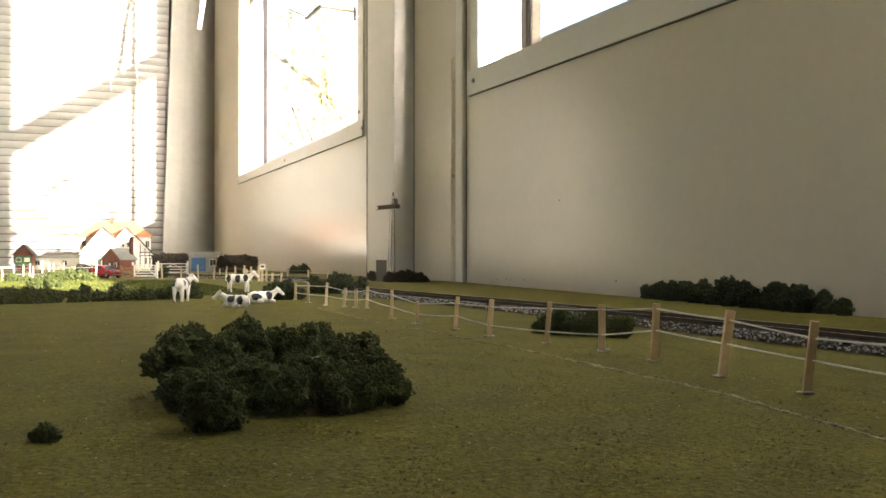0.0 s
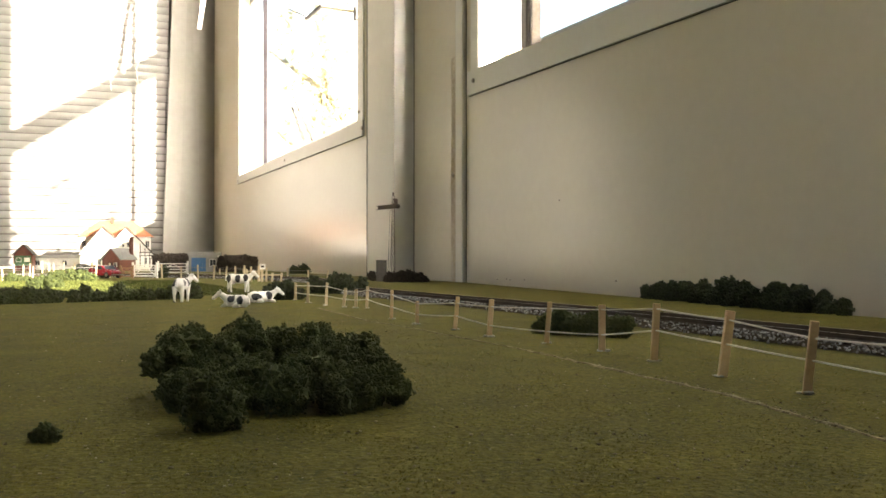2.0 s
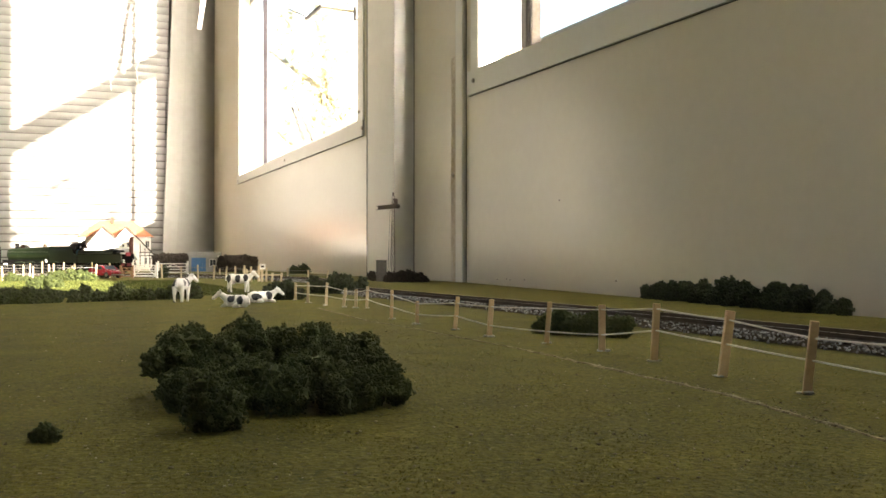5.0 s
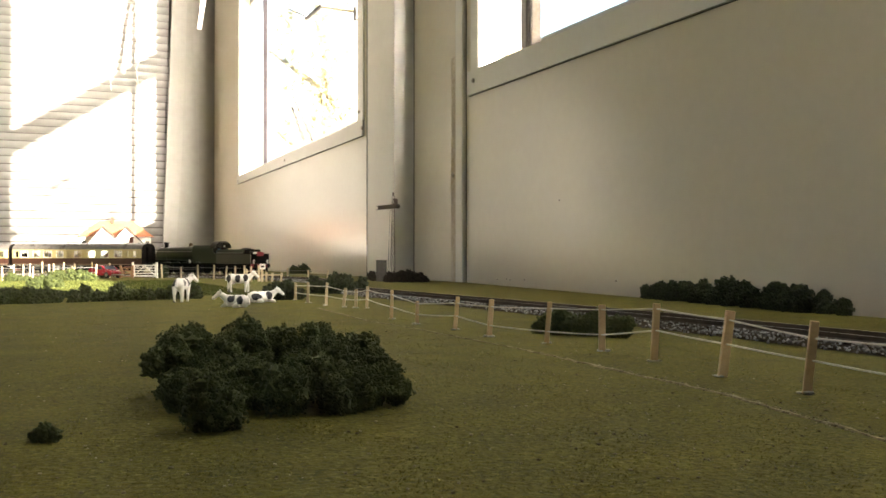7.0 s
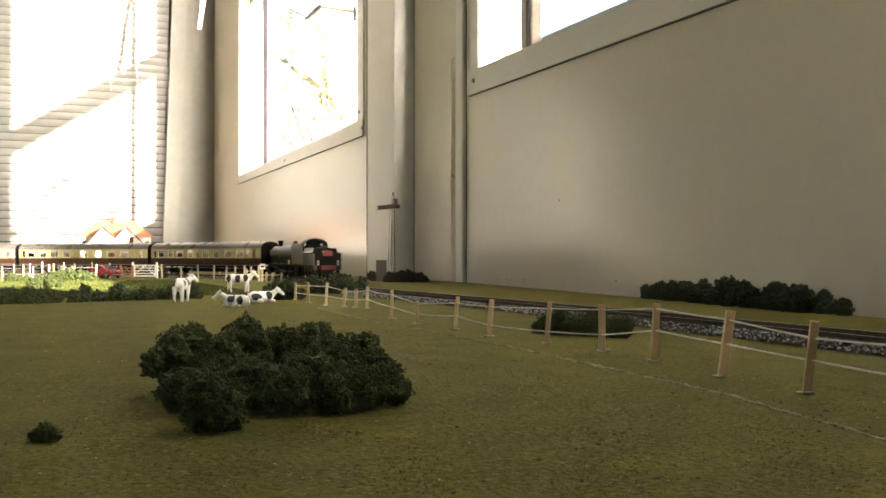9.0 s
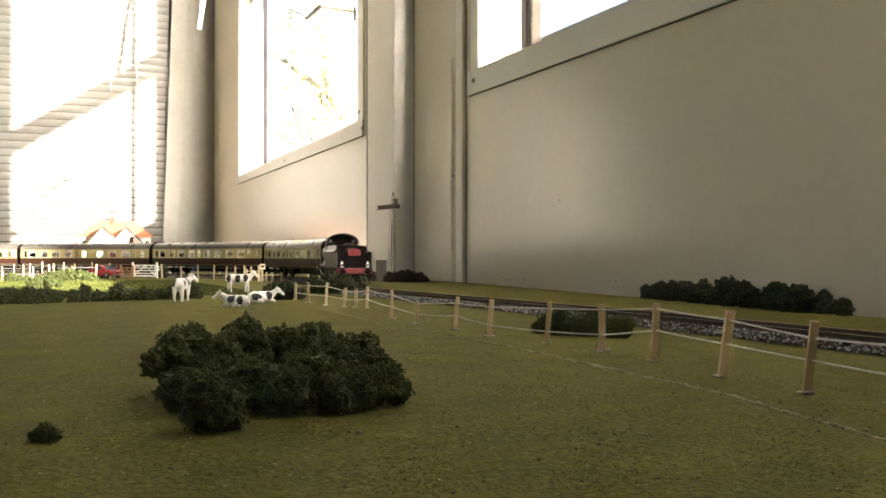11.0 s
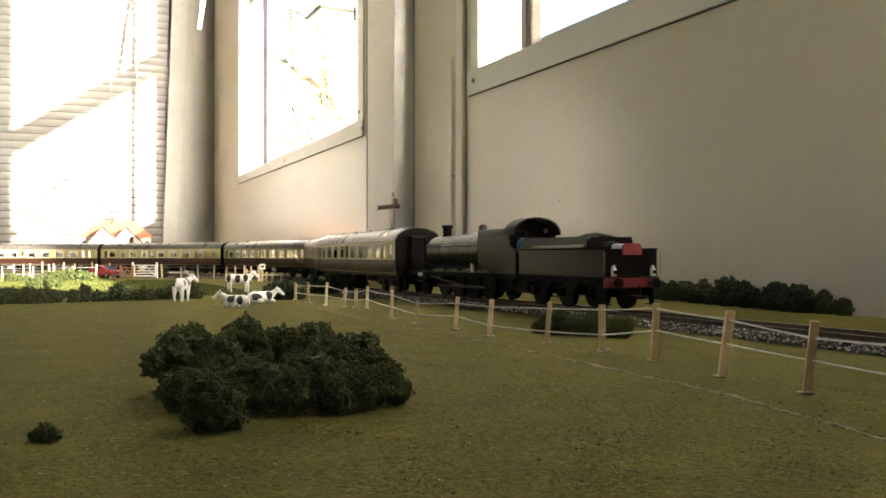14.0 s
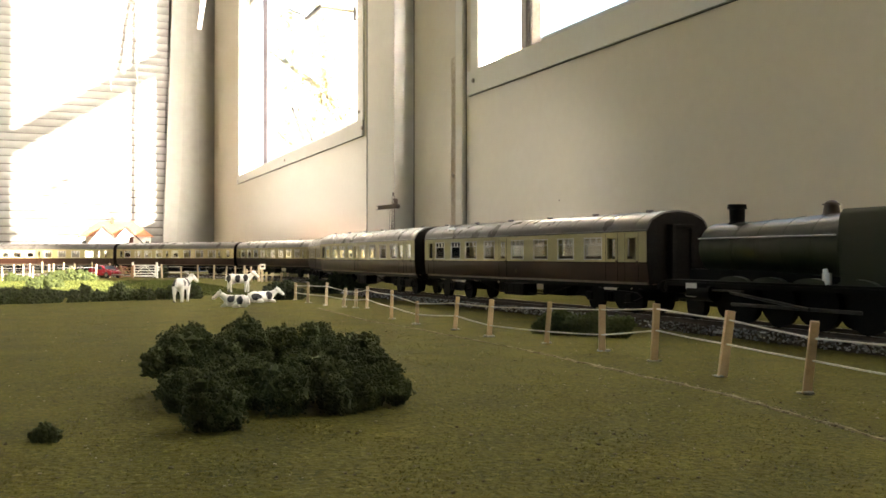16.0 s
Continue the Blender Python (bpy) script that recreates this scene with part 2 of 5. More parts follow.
def posts():
    p = tagged(new("pillar"), "cream boxed wall post with a grey shaded return", "pillar", kind="structure")
    part("post_box", box(B(), 0.494, WX, 1.337, 1.458, FLOOR_Z, CEIL_Z, 0.0006), POST, p)
    # Plate added only to carry that side's tone.
    part("return_plate", box(B(), 0.4942, WX - 0.0007, 1.3358, 1.3368, FLOOR_Z, CEIL_Z), RETURN, p, "thin return plate, greyer to shade the side of the post")
    part("gasket", box(B(), WX - 0.0006, WX, 1.3335, 1.3356, FLOOR_Z, CEIL_Z), GASKET, p)
    part("gasket", box(B(), WX - 0.0006, WX, 1.550, 1.5525, FLOOR_Z, CEIL_Z), GASKET, p)
    part("cover_strip", box(B(), WX - 0.006, WX, 1.1490, 1.172, FLOOR_Z, CEIL_Z, 0.002), TRIM, p)
    part("gasket", box(B(), WX - 0.0006, WX, 1.1478, 1.1487, FLOOR_Z, CEIL_Z), GASKET, p)
    part("wood_strip", box(B(), WX - 0.004, WX, 1.1735, 1.190, FLOOR_Z, 0.30, 0.001), STAIN, p, "bare stained timber strip")
    part("screw", tube(B(), (WX - 0.0052, 1.181, 0.142), (WX - 0.0035, 1.181, 0.142), 0.0035), SCREW, p)
    c = prism(B(), [(0.384, 2.991), (0.384, 2.987), (0.386, 2.985), (WX - 0.0004, 3.016), (WX - 0.0004, 3.022)], "z", FLOOR_Z, CEIL_Z)
    for v in c.verts:
        if v.co.x < 0.45:
            v.co.x += 0.034 * (v.co.z - 0.40) - 0.004
    tagged(part("corner_panel", c, CORNER_DIM), "smooth cream corner panel beside the slatted blind", "wall panel", kind="structure")
    part("screw", tube(B(), (WX - 0.001, 3.006, 0.435), (WX + 0.001, 3.006, 0.435), 0.0045, seg=10), SCREW, p)
    part("gasket", box(B(), WX - 0.0006, WX, 3.0125, 3.0155, FLOOR_Z, CEIL_Z), GASKET, p)


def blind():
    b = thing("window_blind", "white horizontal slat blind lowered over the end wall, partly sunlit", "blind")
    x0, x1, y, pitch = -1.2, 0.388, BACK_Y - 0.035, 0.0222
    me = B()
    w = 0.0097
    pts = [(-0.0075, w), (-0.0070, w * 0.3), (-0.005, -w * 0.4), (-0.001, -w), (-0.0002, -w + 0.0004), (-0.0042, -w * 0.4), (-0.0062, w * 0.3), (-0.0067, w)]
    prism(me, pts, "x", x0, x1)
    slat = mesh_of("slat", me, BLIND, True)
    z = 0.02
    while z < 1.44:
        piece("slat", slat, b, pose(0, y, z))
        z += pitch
    cords(b)
    part("headrail", box(B(), x0, x1, y - 0.02, y + 0.02, 1.455, 1.495, 0.003), TRIM, b)
    part("bottom_rail", box(B(), x0, x1, y - 0.01, y + 0.01, -0.012, 0.006, 0.002), TRIM, b)


def cords(b):
    def cord(name, pts, r, bead):
        c = B()
        for a, d in zip(pts, pts[1:]):
            a, d = Vector(a), Vector(d)
            tube(c, a, d, r, seg=5)
            n = int((d - a).length / bead)
            for i in range(n):
                ball(c, a.lerp(d, i / n), r * 2.4, u=6, v=4)
        part(name, c, TRIM, b)
    cord("cord", [(0.285, 2.985, 1.46), (0.247, 2.985, 0.82), (0.217, 2.985, 0.575), (0.222, 2.985, 0.52)], 0.0009, 0.012)
    cord("cord", [(0.345, 2.985, 1.46), (0.318, 2.984, 0.73), (0.292, 2.985, 0.64), (0.288, 2.984, 0.625), (0.300, 2.982, 0.61), (0.292, 2.985, 0.59), (0.296, 2.983, 0.545), (0.289, 2.984, 0.555)], 0.0011, 0.02)
    tas = tube(B(), (0.296, 2.983, 0.522), (0.296, 2.983, 0.552), 0.005, 0.0025, 8)
    part("tassel", tas, STAIN, b, "brown cord tassel")
    s = box(B(), -0.006, 0.006, -0.0012, 0.0012, 0, 0.36, 0.0005)
    o = tagged(part("hanging_strip", s, CEIL), "white plastic strip hanging from the ceiling", "strip")
    o.matrix_basis = pose(0.413, 2.6, 0.633, 0, 8, 0)
    part("strip_hanger", tube(B(), (0, 0, 0.36), (0.0, 0, 0.975), 0.001, seg=5), CEIL, o)


def window_stay():
    w = thing("window_stay", "grey metal casement stay and peg fixed to the window", "window stay")
    part("handle", box(B(), 0.541, 0.550, 1.893, 2.02, 0.539, 0.546, 0.003), STAY_GREY, w)
    part("arm", tube(B(), (0.545, 2.02, 0.548), (0.545, 2.17, 0.600), 0.002, 0.0015, 8), STAY_GREY, w)
    part("arm", tube(B(), (0.545, 1.893, 0.538), (0.545, 1.62, 0.462), 0.0016, seg=6), BRASS_DULL, w)
    part("peg", box(B(), 0.542, 0.548, 1.665, 1.68, 0.462, 0.486, 0.001), STAY_GREY, w)


def outside():
    g = B()
    # Unseen ground, added pale so that sunlight bounces up into the room.
    box(g, -150, 150, -150, 150, -1.3, -1.2)
    tagged(part("ground_outside", g, PAVING), "unseen pale ground added outside to bounce light indoors", "paving", kind="structure")
    # Unseen pier added to cut the sun that reaches the train and grass.
    tagged(part("sun_block_pier", box(B(), 1.62, 1.70, -1.90, -1.57, -1.2, 2.6, 0.004), PAVING), "unseen pier added outside to block part of the sun", "pier", kind="structure")
    t = thing("garden_tree", "yellow-green leafy garden tree in bright sun outside", "tree", at=pose(1.55, 5.2, -1.2))
    tr = B()
    tube(tr, (0, 0, 0), (0.05, 0, 1.2), 0.09, 0.06, 10)
    tube(tr, (0.05, 0, 1.2), (-0.02, 0.1, 2.4), 0.06, 0.025, 8)
    rd = random.Random(21)
    for i in range(14):
        z = 0.9 + i * 0.11
        a = rd.uniform(0, math.tau)
        tube(tr, (0.03, 0, z), (0.03 + 0.5 * math.cos(a), 0.5 * math.sin(a), z + 0.35), 0.02, 0.006, 6)
    part("trunk", tr, STAIN, t)
    vs, fs = [], []
    for i in range(5200):
        a, r, z = rd.uniform(0, math.tau), rd.random() ** 0.6, rd.uniform(1.0, 2.7)
        k = r * (0.28 + 0.16 * math.sin(z * 6.3 + a * 2)) * (1.25 - abs(z - 1.8) * 0.5)
        c = Vector((k * math.cos(a), k * math.sin(a), z))
        u = Vector((rd.uniform(-1, 1), rd.uniform(-1, 1), rd.uniform(-1, 1))).normalized() * rd.uniform(0.012, 0.028)
        v = u.orthogonal().normalized() * u.length * 0.5
        n = len(vs)
        vs += [c - u, c + v, c + u, c - v]
        fs.append((n, n + 1, n + 2, n + 3))
    me = bpy.data.meshes.new("crown")
    me.from_pydata(vs, [], fs)
    me.materials.append(LEAF)
    cr = new("crown", me)
    cr.parent = t
    tw = thing("climbing_twigs", "two bare brown twigs outside the window", "twigs")
    part("twig", tube(B(), (0.575, 2.235, 0.412), (0.575, 2.06, 0.285), 0.0022, 0.0030, 6), FRAME_DARK, tw)
    part("twig", tube(B(), (0.575, 2.24, 0.385), (0.575, 2.12, 0.285), 0.0030, 0.0038, 6), FRAME_DARK, tw)
    part("twig", tube(B(), (0.575, 2.175, 0.345), (0.575, 2.215, 0.335), 0.001, 0.001, 5), STAIN, tw)


def board():
    g = B()
    x0, x1, y0, y1 = -1.6, 0.52, -0.9, 2.98
    outline = [(x0, y0), (0.40, y0), (0.40, 0.2), (0.432, 0.40), (0.461, 0.665), (0.522, 1.146), (0.522, y1), (x0, y1)]
    prism(g, outline, "z", -0.012, 0.0)
    tagged(part("ground", g, GRASS), "olive green flocked grass mat over the layout board", "ground", kind="structure")
    u = B()
    prism(u, outline, "z", -0.05, -0.0125)
    tagged(part("baseboard", u, WOOD), "timber board under the model layout", "board", kind="structure")


room()
window("window_1", *W1, [(2.412, 0.005)], (0.715, 0.775), (0.266, 0.251), (0.2395, 0.2305))
window("window_2", *W2, [(1.022, 0.027)], None, (SILL, SILL), (FRAME_Z, FRAME_Z))
posts()
blind()
board()
window_stay()
outside()


# ---- the train ----
LOCO_GREEN = mat("dark_green_enamel", (0.0095, 0.0165, 0.0065), (0.0075, 0.013, 0.0055), 60.0, 0.30, spread=0.9, spec=0.45)
BLACK = mat("satin_black", (0.005, 0.005, 0.005), (0.009, 0.008, 0.0075), 90.0, 0.45, spec=0.04)
CAB_BLACK = mat("matt_black", (0.006, 0.0055, 0.0055), (0.012, 0.010, 0.009), 90.0, 0.7, spec=0.03)
STEEL = mat("bright_steel", (0.32, 0.31, 0.29), (0.22, 0.21, 0.2), 200.0, 0.35, 0.9)
ROD_STEEL = mat("dark_rod_steel", (0.06, 0.056, 0.05), (0.035, 0.032, 0.03), 200.0, 0.45, 0.6)
RED = mat("buffer_beam_red", (0.13, 0.005, 0.008), (0.10, 0.004, 0.006), 120.0, 0.45)
BOARD_RED = mat("pink_red_board", (0.25, 0.025, 0.036), (0.20, 0.02, 0.03), 120.0, 0.5)
LAMP_WHITE = mat("white_lamp", (0.78, 0.78, 0.75), (0.6, 0.6, 0.57), 300.0, 0.4)
COAL = mat("coal", (0.006, 0.006, 0.0065), (0.014, 0.014, 0.015), 500.0, 0.5, bump=0.001, spec=0.2)
BRASS = mat("dull_copper", (0.10, 0.072, 0.048), (0.07, 0.05, 0.034), 200.0, 0.35, 0.8)
CREAM = mat("cream_coach_paint", (0.46, 0.395, 0.19), (0.40, 0.34, 0.16), 60.0, 0.35, spread=0.9)
CHOC = mat("chocolate_coach_paint", (0.050, 0.022, 0.015), (0.038, 0.017, 0.0115), 60.0, 0.34, spread=0.9, spec=0.24)
ROOF = mat("grey_coach_roof", (0.125, 0.118, 0.108), (0.095, 0.088, 0.08), 80.0, 0.28, spread=0.9, spec=0.5)
ROOF_DARK = mat("sooty_cab_roof", (0.035, 0.031, 0.026), (0.022, 0.02, 0.017), 90.0, 0.42, spec=0.2)
INTERIOR = mat("tan_interior", (0.20, 0.15, 0.10), (0.14, 0.105, 0.07), 200.0, 0.6)
COACH_GLASS = glass_mat("coach_glass", (0.97, 0.98, 0.97))
BLUE = mat("blue_overall", (0.02, 0.10, 0.19), (0.016, 0.08, 0.15), 300.0, 0.6)


def wheel_mesh(r, w=0.0028, spokes=0):
    b = B()
    tube(b, (-w / 2, 0, 0), (w / 2, 0, 0), r * 0.94, seg=20)
    tube(b, (-w / 2 - 0.0005, 0, 0), (-w / 2 + 0.0004, 0, 0), r, seg=20)
    tube(b, (w / 2 - 0.0004, 0, 0), (w / 2 + 0.0006, 0, 0), r * 0.25, seg=10)
    if spokes:
        for i in range(spokes):
            a = i / spokes * math.tau
            tube(b, (0, math.cos(a) * r * 0.2, math.sin(a) * r * 0.2), (0, math.cos(a) * r * 0.85, math.sin(a) * r * 0.85), r * 0.07, seg=5)
    return b


def axle_pair(parent, y, r, name="wheel"):
    for sx in (-1, 1):
        o = part(name, wheel_mesh(r), BLACK, parent, smooth=True)
        o.matrix_basis = pose(sx * 0.0083, y, r)


def buffer(parent, x, y, z, way):
    b = B()
    tube(b, (x, y, z), (x, y + way * 0.004, z), 0.0014, 0.0011, 8)
    tube(b, (x, y + way * 0.004, z), (x, y + way * 0.0048, z), 0.0029, 0.0027, 14)
    part("buffer", b, BLACK, parent, smooth=True)


WINDOWS = [(0.008, 0.0165), (0.025, 0.033), (0.0375, 0.054), (0.064, 0.0805), (0.091, 0.107), (0.1185, 0.1335), (0.1405, 0.148),
           (0.155, 0.1695), (0.1795, 0.1965), (0.204, 0.2185), (0.229, 0.244), (0.2485, 0.2555)]
DOORS = (0, 1, 6, 11)
HALF = 0.1315


def body_x(z):
    """Half width of the coach side at height z: upright above, turned under below."""
    return 0.0182 if z > 0.025 else 0.0182 - 0.0016 * ((0.025 - z) / 0.0115) ** 2


def side_panel(spans, z0, z1, sx, thick=0.0007, rows=1):
    b = B()
    for y0, y1 in spans:
        for r in range(rows):
            a, c = z0 + (z1 - z0) * r / rows, z0 + (z1 - z0) * (r + 1) / rows
            xa, xc = body_x(a), body_x(c)
            prism(b, [(sx * xa, a), (sx * xc, c), (sx * (xc - thick), c), (sx * (xa - thick), a)], "y", y0, y1)
    return b


def coach(label, lower, group):
    c = thing("coach", label, "coach", group)
    zw0, zw1 = 0.0264, 0.0378
    spans, y = [], -HALF
    for a, b in WINDOWS:
        spans.append((y, a - HALF))
        y = b - HALF
    spans.append((y, HALF))
    for sx in (-1, 1):
        part("lower_side", side_panel([(-HALF, HALF)], 0.0158, 0.0252, sx, rows=4), lower, c, smooth=True)
        up = side_panel([(-HALF, HALF)], 0.0252, zw0, sx)
        for bm_more in (side_panel([(-HALF, HALF)], zw1, 0.0402, sx), side_panel(spans, zw0, zw1, sx)):
            me = bpy.data.meshes.new("join")
            bm_more.to_mesh(me)
            bm_more.free()
            up.from_mesh(me)
        part("upper_side", up, CREAM, c)
        part("waist_line", box(B(), min(sx * 0.0181, sx * 0.0184), max(sx * 0.0181, sx * 0.0184), -HALF, HALF, 0.0250, 0.0254), BLACK, c)
        for k, (a, b) in enumerate(WINDOWS):
            w = B()
            x = sx * 0.0177
            y0, y1 = a - HALF, b - HALF
            t = 0.0005
            for u0, u1, v0, v1 in ((y0, y0 + t, zw0, zw1), (y1 - t, y1, zw0, zw1), (y0, y1, zw0, zw0 + t), (y0, y1, zw1 - t, zw1)):
                box(w, min(x, x + sx * 0.0007), max(x, x + sx * 0.0007), u0, u1, v0, v1)
            if k not in DOORS:
                box(w, min(x, x + sx * 0.0006), max(x, x + sx * 0.0006), y0, y1, 0.0343, 0.0348)
                for q in (0.33, 0.66):
                    m = y0 + (y1 - y0) * q
                    box(w, min(x, x + sx * 0.0006), max(x, x + sx * 0.0006), m - 0.0003, m + 0.0003, 0.0348, zw1)
            wf = part("window", w, TRIM if k not in DOORS else CREAM, c)
            pn = part("pane", box(B(), x - 0.00015, x + 0.00015, y0, y1, zw0, zw1), COACH_GLASS, wf)
            pn.visible_shadow = False
            if k in DOORS:
                d = B()
                for yy in (y0 - 0.0012, y1 + 0.0012):
                    box(d, min(sx * 0.0181, sx * 0.0183), max(sx * 0.0181, sx * 0.0183), yy - 0.00008, yy + 0.00008, 0.0160, 0.0395)
                part("door_seam", d, BLACK, c)
                part("door_handle", box(B(), min(sx * 0.0182, sx * 0.0189), max(sx * 0.0182, sx * 0.0189), y0 - 0.001, y0 - 0.0002, 0.0240, 0.0262), BRASS, c)
    roof = B()
    pts = [(0.0182 * math.cos(a), 0.0402 + 0.0102 * math.sin(a) ** 0.85 if math.sin(a) > 0 else 0.0402) for a in [math.pi * i / 18 for i in range(19)]]
    prism(roof, pts, "y", -HALF, HALF)
    part("roof", roof, ROOF, c, smooth=True)
    for sx in (-1, 1):
        part("gutter", tube(B(), (sx * 0.0183, -HALF, 0.0405), (sx * 0.0183, HALF, 0.0405), 0.00045, seg=6), ROOF, c)
    vent = B()
    box(vent, -0.0012, 0.0012, -0.0018, 0.0018, 0, 0.0014, 0.0004)
    vent_me = mesh_of("roof_vent", vent, ROOF)
    for i in range(11):
        x = (-0.0065, 0.0065)[i % 2]
        piece("roof_vent", vent_me, c, pose(x, -0.118 + i * 0.0236, 0.0495))
    rib = B()
    pts = [(0.01845 * math.cos(a), 0.0402 + 0.01035 * max(math.sin(a), 0) ** 0.85) for a in [math.pi * (1 + i) / 18 for i in range(17)]]
    pts += [(u * 0.975, v - 0.0003) for u, v in pts[::-1]]
    prism(rib, pts, "y", -0.0003, 0.0003)
    rib_me = mesh_of("roof_rib", rib, ROOF)
    for i in range(14):
        piece("roof_rib", rib_me, c, pose(0, -0.122 + i * 0.01877, 0))
    for sy in (-1, 1):
        e = B()
        prism(e, [(-0.0168, 0.0150), (-0.0182, 0.025), (-0.0182, 0.0402), (-0.0150, 0.0455), (-0.008, 0.0488), (0, 0.0497), (0.008, 0.0488), (0.0150, 0.0455), (0.0182, 0.0402), (0.0182, 0.025), (0.0168, 0.0150)], "y", min(sy * HALF, sy * (HALF - 0.001)) + sy * 0.0003, max(sy * HALF, sy * (HALF - 0.001)) + sy * 0.0003)
        part("end_wall", e, CAB_BLACK, c)
        g = B()
        for a0, a1, z0, z1 in ((-0.0065, -0.0045, 0.0145, 0.042), (0.0045, 0.0065, 0.0145, 0.042), (-0.0065, 0.0065, 0.0415, 0.0435)):
            box(g, a0, a1, min(sy * HALF, sy * (HALF + 0.0042)), max(sy * HALF, sy * (HALF + 0.0042)), z0, z1, 0.0003)
        gw = part("gangway", g, CAB_BLACK, c)
        part("gangway_door", box(B(), -0.0045, 0.0045, min(sy * (HALF + 0.0022), sy * (HALF + 0.0030)), max(sy * (HALF + 0.0022), sy * (HALF + 0.0030)), 0.0148, 0.0415), CAB_BLACK, gw)
        part("door_knob", ball(B(), (0.004, sy * (HALF + 0.0015), 0.03), 0.0005, u=6, v=4), STEEL, gw)
        for x in (-0.0115, 0.0115):
            buffer(c, x, sy * HALF, 0.0142, sy)
        k = B()
        box(k, -0.0012, 0.0012, min(sy * HALF, sy * (HALF + 0.0055)), max(sy * HALF, sy * (HALF + 0.0055)), 0.0085, 0.0105)
        part("coupling", k, BLACK, c)
        bg = thing("bogie", "", "")
        bg.parent = c
        bg.matrix_basis = pose(0, sy * 0.0935, 0)
        f = B()
        for sx in (-1, 1):
            prism(f, [(-0.0265, 0.0085), (-0.022, 0.0105), (-0.006, 0.0112), (0.006, 0.0112), (0.022, 0.0105), (0.0265, 0.0085), (0.022, 0.0068), (0.012, 0.0052), (-0.012, 0.0052), (-0.022, 0.0068)], "x", sx * 0.0125 - 0.0008, sx * 0.0125 + 0.0008)
            for yy in (-0.0175, 0.0175):
                box(f, sx * 0.0125 - 0.0018, sx * 0.0125 + 0.0018, yy - 0.0024, yy + 0.0024, 0.0055, 0.0098, 0.0004)
            for q in range(3):
                tube(f, (sx * 0.0138, -0.003 + q * 0.003, 0.006), (sx * 0.0138, -0.003 + q * 0.003, 0.0105), 0.0011, seg=6)
        part("bogie_frame", f, BLACK, bg)
        for yy in (-0.0175, 0.0175):
            axle_pair(bg, yy, 0.0063)
    u = B()
    box(u, -0.0150, 0.0150, -HALF + 0.001, HALF - 0.001, 0.0126, 0.0145)
    for sx in (-1, 1):
        box(u, sx * 0.0150 - 0.0005, sx * 0.0150 + 0.0005, -HALF + 0.001, HALF - 0.001, 0.0126, 0.0162)
    part("underframe", u, BLACK, c)
    part("interior_floor", box(B(), -0.0168, 0.0168, -HALF + 0.002, HALF - 0.002, 0.0146, 0.0158), INTERIOR, c)
    seat = B()
    prism(seat, [(-0.004, 0.0158), (-0.004, 0.0225), (-0.0008, 0.0225), (-0.0006, 0.0282), (0.0006, 0.0282), (0.0008, 0.0225), (0.004, 0.0225), (0.004, 0.0158)], "x", 0.0035, 0.0155)
    seat_me = mesh_of("seat", seat, INTERIOR)
    for y in [(b[0] + a[1]) / 2 - HALF for a, b in zip(WINDOWS[2:], WINDOWS[3:])]:
        for r in (0, 180):
            piece("seat", seat_me, c, pose(0, y, 0, 0, 0, r))
    for name, x0, x1, y0, y1, z0 in (("battery_box", 0.006, 0.0155, -0.022, 0.006, 0.0052), ("battery_box", -0.0155, -0.006, -0.008, 0.016, 0.0052), ("dynamo", -0.005, 0.004, 0.03, 0.042, 0.0055), ("vacuum_cylinder", 0.003, 0.009, -0.046, -0.038, 0.006)):
        d = box(B(), x0, x1, y0, y1, z0, 0.0122, 0.0006)
        for i in range(3):
            w = y0 + (y1 - y0) * (i + 0.5) / 3
            box(d, x0 - 0.0003, x1 + 0.0003, w - 0.0004, w + 0.0004, z0 + 0.0008, 0.0118)
        part(name, d, BLACK, c)
    t = B()
    for sx in (-1, 1):
        tube(t, (sx * 0.012, -0.055, 0.012), (sx * 0.012, -0.028, 0.0066), 0.0004, seg=5)
        tube(t, (sx * 0.012, -0.028, 0.0066), (sx * 0.012, 0.028, 0.0066), 0.0004, seg=5)
        tube(t, (sx * 0.012, 0.028, 0.0066), (sx * 0.012, 0.055, 0.012), 0.0004, seg=5)
    part("truss_rod", t, BLACK, c)
    crest = tube(B(), (-0.0180, -0.004, 0.0195), (-0.0184, -0.004, 0.0195), 0.0013, seg=10)
    part("crest", crest, BRASS, c)
    return c


